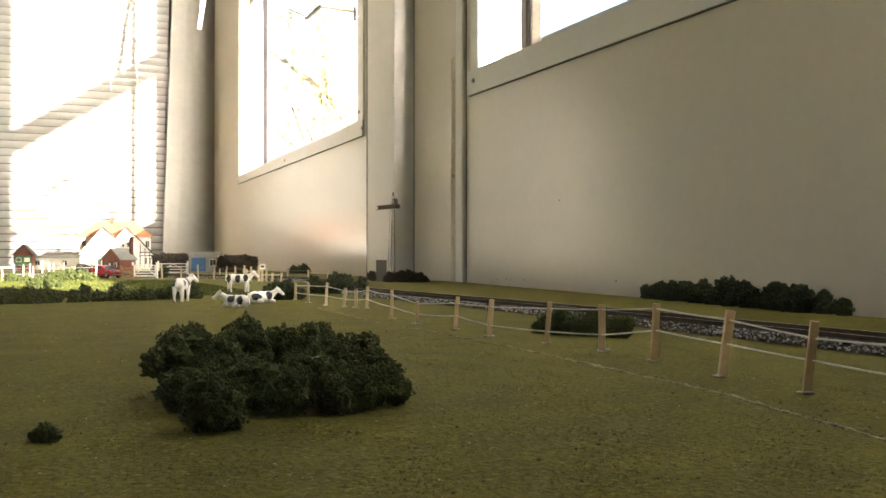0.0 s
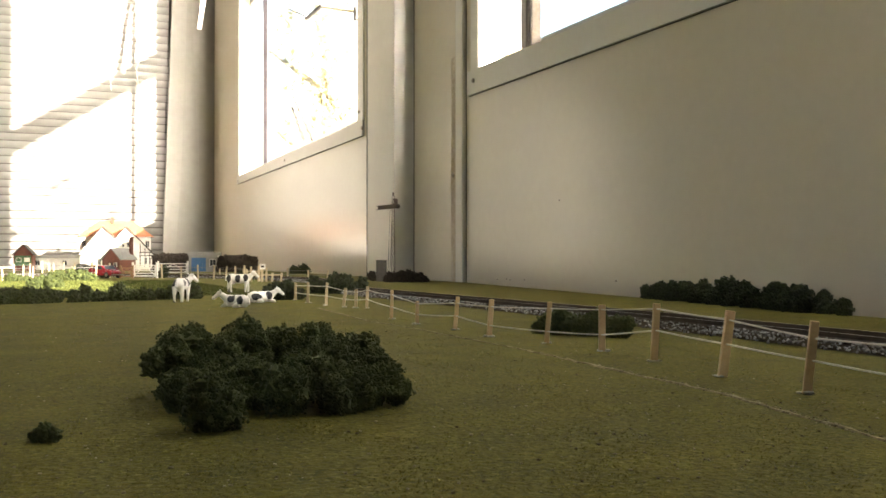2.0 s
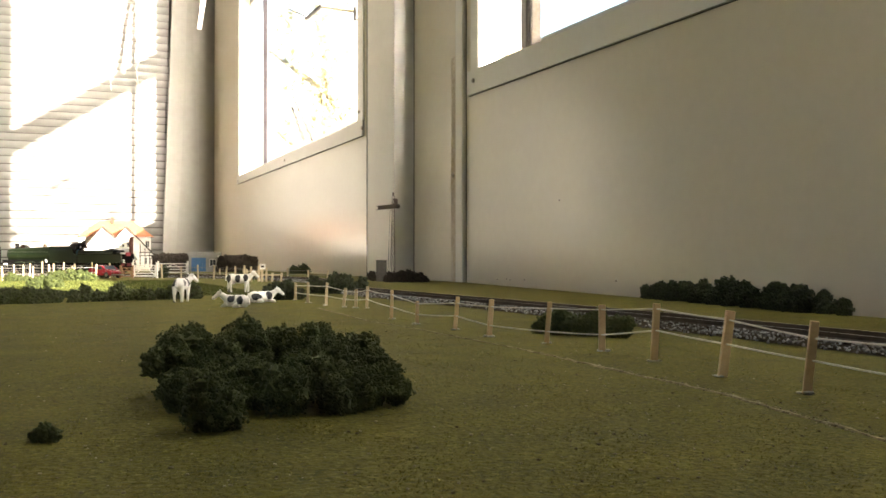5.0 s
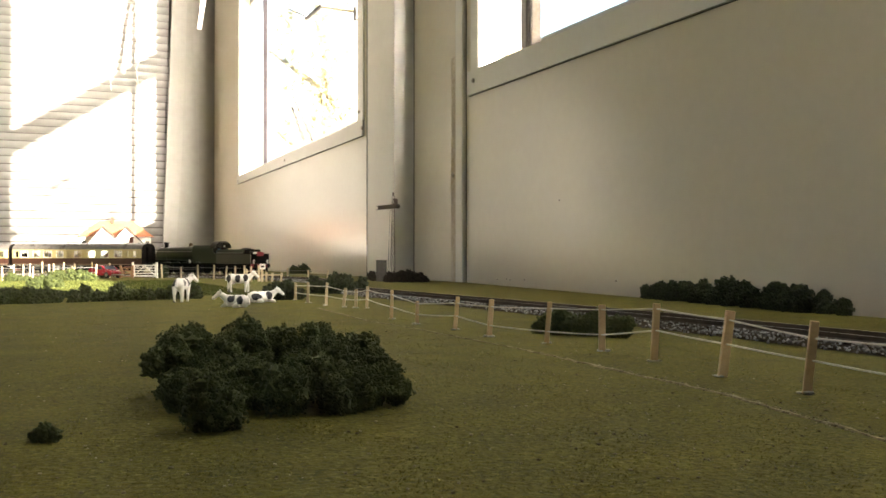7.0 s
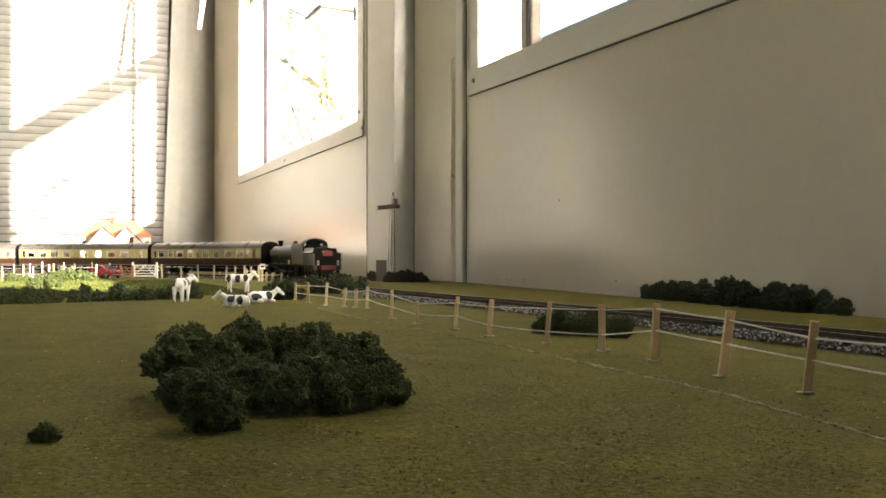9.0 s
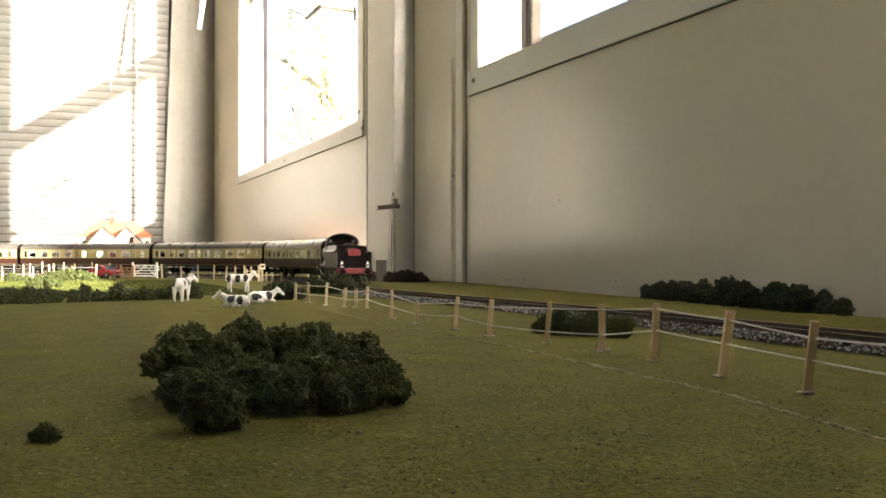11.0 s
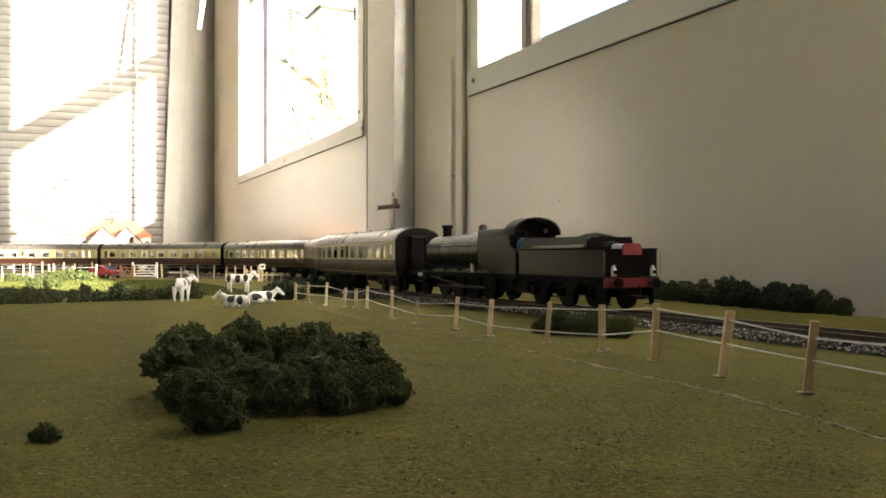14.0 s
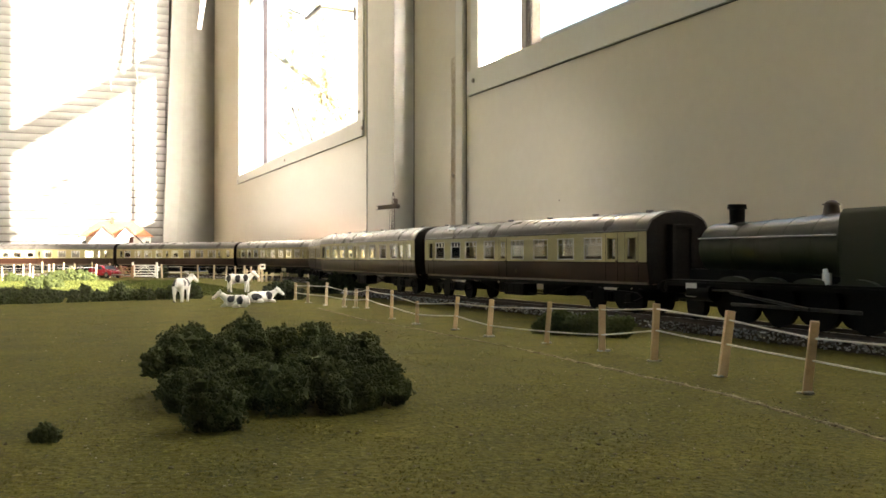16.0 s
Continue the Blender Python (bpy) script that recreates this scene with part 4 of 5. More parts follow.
def clump(x, y, z, r, grit, per, rg):
    """Crumbs round one dark core."""
    n = int(per * 26 * (r / grit) ** 1.35) // 4 + 24
    d = rg.normal(size=(n, 3))
    d /= np.linalg.norm(d, axis=1)[:, None]
    wob = 1 + 0.22 * np.sin(d[:, :1] * 5 + x * 900) * np.cos(d[:, 1:2] * 6 + y * 700) + 0.12 * np.sin(d[:, 2:] * 9 + r * 3000) + 0.06 * np.sin(d[:, :1] * 17 + y * 800) * np.sin(d[:, 2:] * 15 + x * 500)
    k = min(n, 60)
    c = np.concatenate([d * r * wob * rg.uniform(0.90, 1.04, (n, 1)), d[:k] * r * wob[:k] * 0.70, d[:9] * r * 0.3]) + (x, y, z)
    s = np.concatenate([rg.uniform(0.55, 1.35, n) * grit, np.full(k, r * 0.27), np.full(9, r * 0.36)])
    keep = c[:, 2] > -0.3 * s
    c, s = c[keep], s[keep]
    c[:, 2] = np.maximum(c[:, 2], s * 0.5)
    return c, s


def foliage(name, lumps, material, label, category="bush", grit=0.0011, per=1.0, seed=1, group="", split=False):
    """A bush of torn foam: one mesh, or a part for each clump where they show singly."""
    rg = np.random.RandomState(seed)
    made = [clump(*l, grit, per, rg) for l in lumps]
    if split:
        ob = thing(name, label, category, group)
        for i, (c, s) in enumerate(made):
            o = new("clump", crumbs("clump", c, s, material, seed + i, 1.0, 0.5))
            o.parent = ob
        return ob
    ob = new(name, crumbs(name, np.concatenate([c for c, s in made]), np.concatenate([s for c, s in made]), material, seed, 1.0, 0.5))
    return tagged(ob, label, category, group)


def row(x0, y0, x1, y1, depth, h0, h1, n, seed, rmin=0.004, rmax=0.008, taper=0.4):
    """Clumps strewn along a line, with an uneven top."""
    rd = random.Random(seed)
    out = []
    for i in range(n):
        f = (i + rd.uniform(0, 1)) / n
        d = rd.uniform(-depth, depth)
        h = rd.uniform(h0, h1) * (1 - taper + taper * math.sin(math.pi * min(max(f, 0.06), 0.94)) ** 0.5)
        r = rd.uniform(rmin, rmax)
        r = min(r, h * 0.6)
        L = math.hypot(x1 - x0, y1 - y0)
        x, y = x0 + (x1 - x0) * f - (y1 - y0) / L * d, y0 + (y1 - y0) * f + (x1 - x0) / L * d
        out.append((x, y, max(h - r, r * 0.5), r))
        z = h - 2 * r
        while z > 0:
            out.append((x + rd.uniform(-1, 1) * r * 0.5, y + rd.uniform(-1, 1) * r * 0.5, max(z, r * 0.6), r * 1.1))
            z -= 1.3 * r
    return out


# ---- the track ----
def rail_mesh(side, s0, s1):
    b = B()
    prof = [(-0.0011, 0.0030), (0.0011, 0.0030), (0.0010, 0.0034), (0.0003, 0.0038), (0.0003, 0.0046), (0.0006, 0.0048), (0.0006, RAIL_Z), (-0.0006, RAIL_Z), (-0.0006, 0.0048), (-0.0003, 0.0046), (-0.0003, 0.0038), (-0.0010, 0.0034)]
    rings = []
    s = s0
    while s <= s1:
        ring = []
        for u, z in prof:
            x, y, h = on_line(s, side + u)
            ring.append(b.verts.new((x, y, z)))
        rings.append(ring)
        s += 0.02
    for p, q in zip(rings, rings[1:]):
        for i in range(len(prof)):
            f = b.faces.new((p[i], p[(i + 1) % len(prof)], q[(i + 1) % len(prof)], q[i]))
            f.material_index = 1 if i == 6 else 0
    b.faces.new(rings[0])
    b.faces.new(rings[-1][::-1])
    return b


def railway():
    t = thing("railway_track", "model railway track with brown sleepers on grey stone ballast", "track")
    for sd in (-0.00885, 0.00885):
        part("rail", rail_mesh(sd, -0.35, 4.6), (RAIL_SIDE, RAIL), t, "nickel rail with a bright top and dirty brown sides")
    bed = B()
    prof = [(-0.0185, 0.0002), (-0.0155, 0.0026), (0.0155, 0.0026), (0.0185, 0.0002)]
    last = None
    s = -0.35
    while s <= 4.6:
        ring = [bed.verts.new((*on_line(s, u)[:2], z)) for u, z in prof]
        if last:
            for i in range(3):
                bed.faces.new((last[i], last[i + 1], ring[i + 1], ring[i]))
        last = ring
        s += 0.02
    part("ballast_bed", bed, BED, t)
    rg = np.random.RandomState(3)
    cs, ss = [], []
    for i in range(13000):
        s = -0.1 + 2.3 * rg.rand() ** 1.5
        sd = rg.choice([1, 1, 1, -1]) * (0.0118 + 0.0078 * rg.rand())
        x, y, h = on_line(s, sd)
        top = 0.0030 * min(1.0, (0.0215 - abs(sd)) / 0.006)
        cs.append((x, y, max(top + rg.uniform(-0.0006, 0.0006), 0.0004)))
        ss.append(rg.uniform(0.00032, 0.00075))
    inner, sizes = [], []
    for i in range(2500):
        s = -0.1 + 1.7 * rg.rand() ** 1.4
        x, y, h = on_line(s, rg.uniform(-0.0115, 0.0115))
        inner.append((x, y, 0.0027))
        sizes.append(rg.uniform(0.0004, 0.0007))
    dull = new("track_ballast", crumbs("track_ballast", inner, sizes, DULL_STONE, 5, 0.8, 0.4))
    dull.parent = t
    tagged(dull, "dull brown stones between the rails", kind="stuff")
    st = new("ballast", crumbs("ballast", cs, ss, STONE, 4, 0.8, 0.4))
    st.parent = t
    tagged(st, "grey and white ballast stones", kind="stuff")
    sl = B()
    box(sl, -0.0158, 0.0158, -0.00165, 0.00165, 0.0012, 0.0033)
    me = mesh_of("sleeper", sl, SLEEPER)
    for i in range(290):
        x, y, h = on_line(-0.15 + i * 0.0088)
        piece("sleeper", me, t, pose(x, y, 0, 0, 0, math.degrees(h)))


# ---- fences ----
def wire(parent, pts, r, material=None, slack=0.004):
    """One thread drawn through all the points, hanging a little between them."""
    way = []
    for a, c in zip(pts, pts[1:]):
        a, c = Vector(a), Vector(c)
        way += [a, (a + c) / 2 - Vector((0, 0, (c - a).length * slack))]
    way.append(Vector(pts[-1]))
    b, last = B(), None
    for i, p in enumerate(way):
        d = (way[min(i + 1, len(way) - 1)] - way[max(i - 1, 0)]).normalized()
        u = d.cross(Vector((0, 0, 1))).normalized()
        v = u.cross(d)
        ring = [b.verts.new(p + (u * math.cos(q) + v * math.sin(q)) * r) for q in [math.tau * k / 6 for k in range(6)]]
        if last:
            for k in range(6):
                b.faces.new((last[k], last[(k + 1) % 6], ring[(k + 1) % 6], ring[k]))
        else:
            b.faces.new(ring)
        last = ring
    b.faces.new(last[::-1])
    part("wire", b, material or THREAD, parent)


def near_fence():
    f = thing("field_fence", "leaning pale timber post fence with two white threads", "fence")
    posts_at = [(0.1725, 0.148, 18, 1.0, 0.66), (0.1753, 0.1832, 18, 1.8, 1.0), (0.1784, 0.2184, 18.6, 2.8, 1.2), (0.1843, 0.2588, 18.6, 0.7, 1.0), (0.1871, 0.2938, 16.5, 0.2, 1.1),
                (0.1844, 0.329, 16.2, 1.4, 0.9), (0.178, 0.3664, 15.7, 1.0, 1.0), (0.18, 0.4065, 15.3, 1.4, 0.9), (0.1777, 0.4479, 11.5, 0.2, 0.8), (0.1796, 0.4898, 15.6, 0.3, 0.8),
                (0.2021, 0.5978, 14.2, 0.6, 0.9), (0.1978, 0.6072, 12.2, 0.1, 0.9), (0.1924, 0.6172, 12.8, 1.6, 0.9), (0.1881, 0.6433, 15.8, 0.8, 0.9), (0.1875, 0.6879, 14.8, 0.1, 0.9), (0.1908, 0.7367, 13.4, 0.0, 0.9)]
    rd = random.Random(8)
    for i, (x, y, h, lean, w) in enumerate(posts_at):
        b = B()
        box(b, -0.00105 * w, 0.00105 * w, -0.0008, 0.0008, -0.001, h / 1000, 0.0002)
        o = part("post", b, TIMBER if i < 10 else PALE_TIMBER, f)
        o.matrix_basis = pose(x, y, 0, rd.uniform(-3, 3), math.degrees(math.atan2(lean, h)), -TURN + rd.uniform(-12, 12))
        g = new("glue_blob", crumbs("glue_blob", [(x + rd.uniform(-1, 1) * 0.0016, y + rd.uniform(-1, 1) * 0.0012, 0.0003) for _ in range(7)], [rd.uniform(0.0005, 0.0013) for _ in range(7)], GLUE, i, 0.45))
        g.parent = f
    def along(fr, extra=()):
        out = []
        for i, (x, y, h, lean, w) in enumerate(posts_at):
            q = fr[i] if i < len(fr) else fr[-1]
            out.append((x + lean / 1000 * q - 0.0009 * 0.4, y - 0.001, h / 1000 * q))
        return out
    wire(f, along([0.80, 0.76, 0.85, 0.91, 0.9, 0.84, 0.8, 0.8, 0.9, 0.84]), 0.00026)
    wire(f, along([0.42, 0.46, 0.49, 0.54, 0.36, 0.29, 0.30, 0.42, 0.42, 0.42]), 0.00026)


def far_fence(name, s_list, h, material, label, side=0.05, rails=2, w=0.0011):
    f = thing(name, label, "fence")
    rd = random.Random(int(h * 1e5))
    tops = []
    for s in s_list:
        x, y, hd = on_line(s, side)
        hh = h * rd.uniform(0.85, 1.1)
        o = part("post", box(B(), -w, w, -w * 0.8, w * 0.8, -0.001, hh, 0.0002), material, f)
        o.matrix_basis = pose(x, y, 0, rd.uniform(-3, 3), rd.uniform(-4, 4), math.degrees(hd))
        tops.append((x, y))
    for k in range(rails):
        q = (0.82, 0.42)[k]
        wire(f, [(x, y - 0.001, h * q) for x, y in tops], 0.00026, GREY_RENDER)


def front_paling():
    f = thing("paling_fence", "short pale timber post and rail fence in sunlight", "fence")
    at = [(-0.0328, 1.4935), (-0.0182, 1.4872), (0.0061, 1.5421), (0.0285, 1.5107), (0.0607, 1.5514), (0.0952, 1.5692)]
    for i, (x, y) in enumerate(at):
        o = part("post", box(B(), -0.0008, 0.0008, -0.0008, 0.0008, -0.001, 0.0195 + 0.003 * (i % 2), 0.0002), PALE_TIMBER, f)
        o.matrix_basis = pose(x, y, 0, 0, (i % 3 - 1) * 3, -20)
    for q in (0.017, 0.009):
        wire(f, [(x, y - 0.0012, q) for x, y in at], 0.00028, GREY_RENDER)


def gate(name, label, x, y, rz, w, h, material, bars=4, posts=True):
    g = thing(name, label, "gate", at=pose(x, y, 0, 0, 0, rz))
    for i in range(bars):
        z = h * (0.18 + 0.82 * i / (bars - 1))
        part("bar", box(B(), -w / 2, w / 2, -0.0005, 0.0005, z - 0.0007, z + 0.0007), material, g)
    for q in (-w / 2, w / 2):
        part("stile", box(B(), q - 0.0009, q + 0.0009, -0.0008, 0.0008, h * 0.12, h * 1.04), material, g)
    for a, b in ((-w / 2, 0), (w / 2, 0)):
        part("brace", tube(B(), (a, 0, h * 0.2), (b, 0, h * 0.98), 0.0006, seg=5), material, g)
    if posts:
        for q in (-w / 2 - 0.0024, w / 2 + 0.0024):
            part("gate_post", box(B(), q - 0.0014, q + 0.0014, -0.0014, 0.0014, -0.0005, h * 1.25, 0.0003), material, g)


# ---- animals ----
def cow_mat(spots):
    """White paint with black patches: each is a centre and three half sizes in millimetres."""
    m = mat("white_and_black_cow_paint", (0.80, 0.80, 0.78), (0.72, 0.71, 0.68), 200.0, 0.4)
    n, l = m.node_tree.nodes, m.node_tree.links
    p = n["Principled BSDF"]
    old = p.inputs["Base Color"].links[0].from_socket
    tc, no = n.new("ShaderNodeTexCoord"), n.new("ShaderNodeTexNoise")
    no.inputs["Scale"].default_value, no.inputs["Detail"].default_value = 260.0, 1.0
    l.new(tc.outputs["Object"], no.inputs["Vector"])
    near = None
    for px, py, pz, a, b, c in spots:
        sub, mul, ln = n.new("ShaderNodeVectorMath"), n.new("ShaderNodeVectorMath"), n.new("ShaderNodeVectorMath")
        sub.operation, mul.operation, ln.operation = "SUBTRACT", "MULTIPLY", "LENGTH"
        sub.inputs[1].default_value = (px / 1000, py / 1000, pz / 1000)
        mul.inputs[1].default_value = (1000 / a, 1000 / b, 1000 / c)
        l.new(tc.outputs["Object"], sub.inputs[0])
        l.new(sub.outputs[0], mul.inputs[0])
        l.new(mul.outputs[0], ln.inputs[0])
        out = ln.outputs["Value"]
        if near is not None:
            mn = n.new("ShaderNodeMath")
            mn.operation = "MINIMUM"
            l.new(near, mn.inputs[0])
            l.new(out, mn.inputs[1])
            out = mn.outputs[0]
        near = out
    add, r, mix = n.new("ShaderNodeMath"), n.new("ShaderNodeMapRange"), n.new("ShaderNodeMix")
    add.operation = "ADD"
    l.new(near, add.inputs[0])
    l.new(no.outputs["Fac"], add.inputs[1])
    r.inputs["From Min"].default_value, r.inputs["From Max"].default_value = 1.46, 1.54
    mix.data_type = "RGBA"
    mix.inputs[6].default_value = (0.02, 0.02, 0.025, 1)
    l.new(r.outputs[0], mix.inputs[0])
    l.new(add.outputs[0], r.inputs["Value"])
    l.new(old, mix.inputs[7])
    l.new(mix.outputs[2], p.inputs["Base Color"])
    return m


def cow(x, y, rz, lying, label, size=1.0, turn=0.0, spots=()):
    b = B()
    k = 0.001
    def e(px, py, pz, a, bb, c):
        ball(b, (px * k, py * k, pz * k), a * k, bb * k, c * k, 14, 10)
    def limb(p0, p1, r0, r1):
        tube(b, Vector(p0) * k, Vector(p1) * k, r0 * k, r1 * k, 10)
    up = 0 if lying else 8.6
    ct, st = math.cos(math.radians(turn)), math.sin(math.radians(turn))
    def hd(px, py, pz):
        """A point of the head, turned about the shoulder."""
        return (9 + (px - 9) * ct - py * st, (px - 9) * st + py * ct, pz)
    base = 4.6 + up
    e(-6, 0, base + 0.3, 6.2, 4.0, 4.4)
    e(0, 0, base, 7.5, 4.2, 4.5)
    e(6.0, 0, base + 0.3, 5.6, 3.6, 4.3)
    limb((9, 0, base + 1.2), hd(13.5, 0, base + 4.6), 3.0, 1.9)
    e(*hd(14.6, 0, base + 5.2), 2.3, 2.0, 2.1)
    limb(hd(14.8, 0, base + 5.2), hd(18.6, 0, base + 2.2), 1.75, 1.15)
    e(*hd(18.6, 0, base + 2.1), 1.3, 1.3, 1.2)
    for s in (-1, 1):
        limb(hd(13.8, s * 1.4, base + 6.3), hd(13.2, s * 3.8, base + 6.6), 0.9, 0.5)
        limb(hd(13.9, s * 1.0, base + 6.8), hd(14.2, s * 1.9, base + 8.8), 0.5, 0.25)
        if lying:
            limb((6, s * 2.6, 2.5), (11.5, s * 3.2, 1.0), 1.7, 1.0)
            limb((-6, s * 3.2, 2.6), (-1.0, s * 5.2, 1.0), 2.2, 1.0)
        else:
            d = 1.2 * s
            limb((7.5, s * 2.3, base), (7.5 + d, s * 2.3, 4.6), 1.9, 1.1)
            limb((7.5 + d, s * 2.3, 4.8), (7.3 + d, s * 2.3, 0.2), 1.0, 1.05)
            limb((-8.5, s * 2.3, base), (-8.8 - d, s * 2.3, 4.8), 2.4, 1.2)
            limb((-8.8 - d, s * 2.3, 5.0), (-8.2 - d, s * 2.3, 0.2), 1.0, 1.05)
    limb((-11.6, 0, base + 3.2), (-12.6, 0, base - 2.0), 0.7, 0.6)
    if not lying:
        e(-5.5, 0, base - 3.8, 2.2, 1.9, 1.6)
    me = mesh_of("cow_figure", b, cow_mat(spots))
    ob = new("cow_figure", me)
    rm = ob.modifiers.new("blend", "REMESH")
    rm.mode, rm.voxel_size, rm.use_smooth_shade = "VOXEL", 0.00045, True
    sm = ob.modifiers.new("soften", "SMOOTH")
    sm.factor, sm.iterations = 0.5, 5
    ob.matrix_basis = pose(x, y, 0, 0, 0, rz) @ Matrix.Diagonal((size, size, size, 1))
    return tagged(ob, label, "cow figurine", "cows in the field")


# ---- lineside ----
def signal():
    s = thing("railway_signal", "tall lattice railway signal with a brown fishtail arm and ladder", "signal", at=pose(0.4688, 1.2714, 0, 0, 0, -TURN))
    for x in (-0.0016, 0.0016):
        for y in (-0.0016, 0.0016):
            part("upright", tube(B(), (x * 1.5, y * 1.5, 0), (x, y, 0.118), 0.00035, seg=5), DARK_WOOD, s)
    lat = B()
    for i in range(20):
        z = i * 0.0058
        for a, b in (((-0.0018, -0.0018), (0.0018, -0.0018)), ((-0.0018, 0.0018), (0.0018, 0.0018))):
            tube(lat, (a[0], a[1], z), (b[0], b[1], z + 0.0058), 0.00025, seg=4)
            tube(lat, (b[0], b[1], z), (a[0], a[1], z + 0.0058), 0.00025, seg=4)
    part("lattice", lat, DARK_WOOD, s)
    for x in (-0.0058, -0.0028):
        part("ladder_rail", tube(B(), (x - 0.0018, -0.004, 0), (x + 0.0016, -0.003, 0.106), 0.00035, seg=5), DARK_WOOD, s)
    rung = mesh_of("rung", tube(B(), (-0.0015, 0, 0), (0.0015, 0, 0), 0.00028, seg=4), DARK_WOOD)
    for i in range(20):
        z = 0.004 + i * 0.0052
        piece("rung", rung, s, pose(-0.0061 + 0.0034 * z / 0.106, -0.004 + 0.001 * z / 0.106, z))
    arm = B()
    prism(arm, [(-0.0235, 0.0985), (-0.0205, 0.1012), (-0.0232, 0.1042), (0.002, 0.1068), (0.008, 0.1066), (0.0085, 0.1012), (0.002, 0.1008)], "y", -0.0034, -0.0026)
    part("arm", arm, SIGNAL_BROWN, s, "brown fishtail signal arm")
    part("spectacle", tube(B(), (0.0065, -0.0038, 0.1035), (0.0065, -0.0030, 0.1035), 0.0032, seg=14), DARK_WOOD, s)
    part("lamp", box(B(), 0.0005, 0.0060, -0.0024, 0.0024, 0.106, 0.1145, 0.0006), SIGNAL_BROWN, s)
    part("platform", box(B(), -0.006, 0.004, -0.005, 0.002, 0.1012, 0.1018), DARK_WOOD, s)
    fin = B()
    tube(fin, (0, 0, 0.118), (0, 0, 0.121), 0.0016, 0.0010, 8)
    ball(fin, (0, 0, 0.1222), 0.0015)
    part("finial", fin, SIGNAL_BROWN, s, smooth=True)
    h = tagged(part("relay_cabinet", box(B(), -0.0068, 0.0068, -0.006, 0.006, 0, 0.0275, 0.0004), CONCRETE), "plain grey concrete lineside cabinet", "cabinet")
    box_m = pose(0.4432, 1.2486, 0, 0, 0, -TURN)
    h.matrix_basis = box_m
    part("cabinet_roof", box(B(), -0.0074, 0.0074, -0.0066, 0.0066, 0.0272, 0.0288, 0.0004), CONCRETE, h)
    part("cabinet_door", box(B(), -0.0046, 0.0046, -0.0066, -0.0058, 0.002, 0.0245, 0.0002), CONCRETE, h)


def sign():
    s = thing("lineside_sign", "small white square sign with a black mark on a post", "sign", at=pose(0.2893, 1.2903, 0, 0, 0, -TURN))
    part("post", box(B(), -0.0008, 0.0008, -0.0008, 0.0008, 0, 0.019), PALE_TIMBER, s)
    part("board", box(B(), -0.0038, 0.0038, -0.0016, -0.0008, 0.0165, 0.0238, 0.0002), WHITE, s)
    part("mark", box(B(), -0.0022, 0.0022, -0.0021, -0.0015, 0.0188, 0.0216), DARK_WOOD, s)


def stile():
    s = thing("timber_stile", "weathered pale timber stile and short rails", "stile", at=pose(0.2789, 1.2948, 0, 0, 0, -TURN))
    for x, h in ((-0.010, 0.017), (-0.004, 0.020), (0.006, 0.022), (0.010, 0.018), (0.016, 0.013), (0.024, 0.012), (0.036, 0.012)):
        o = part("post", box(B(), -0.0013, 0.0013, -0.001, 0.001, -0.0005, h, 0.0002), PALE_TIMBER, s)
        o.matrix_basis = pose(x, 0, 0, 0, x * 120, 0)
    for a, b, z in ((-0.010, 0.010, 0.014), (-0.010, 0.010, 0.008), (0.010, 0.037, 0.009)):
        part("rail", box(B(), a, b, -0.0018, -0.001, z - 0.0007, z + 0.0007), PALE_TIMBER, s)


# ---- buildings ----
def gable_front(points, y0, y1):
    return prism(B(), points, "y", y0, y1)


def slab(a, b, y0, y1, t=0.0025):
    """A sloping roof slab over the line a to b."""
    d = Vector((b[0] - a[0], b[1] - a[1])).normalized()
    n = Vector((-d.y, d.x)) * t
    if n.y < 0:
        n = -n
    return prism(B(), [a, b, (b[0] + n.x, b[1] + n.y), (a[0] + n.x, a[1] + n.y)], "y", y0, y1)


def pane_set(parent, x, z, w, h, y, frame=None):
    f = part("window", box(B(), x - w / 2, x + w / 2, y - 0.0016, y + 0.0004, z, z + h), frame or WHITE, parent)
    part("pane", box(B(), x - w / 2 + 0.001, x - 0.0004, y - 0.0021, y - 0.0015, z + 0.001, z + h - 0.001), PANE_DARK, f)
    part("pane", box(B(), x + 0.0004, x + w / 2 - 0.001, y - 0.0021, y - 0.0015, z + 0.001, z + h - 0.001), PANE_DARK, f)


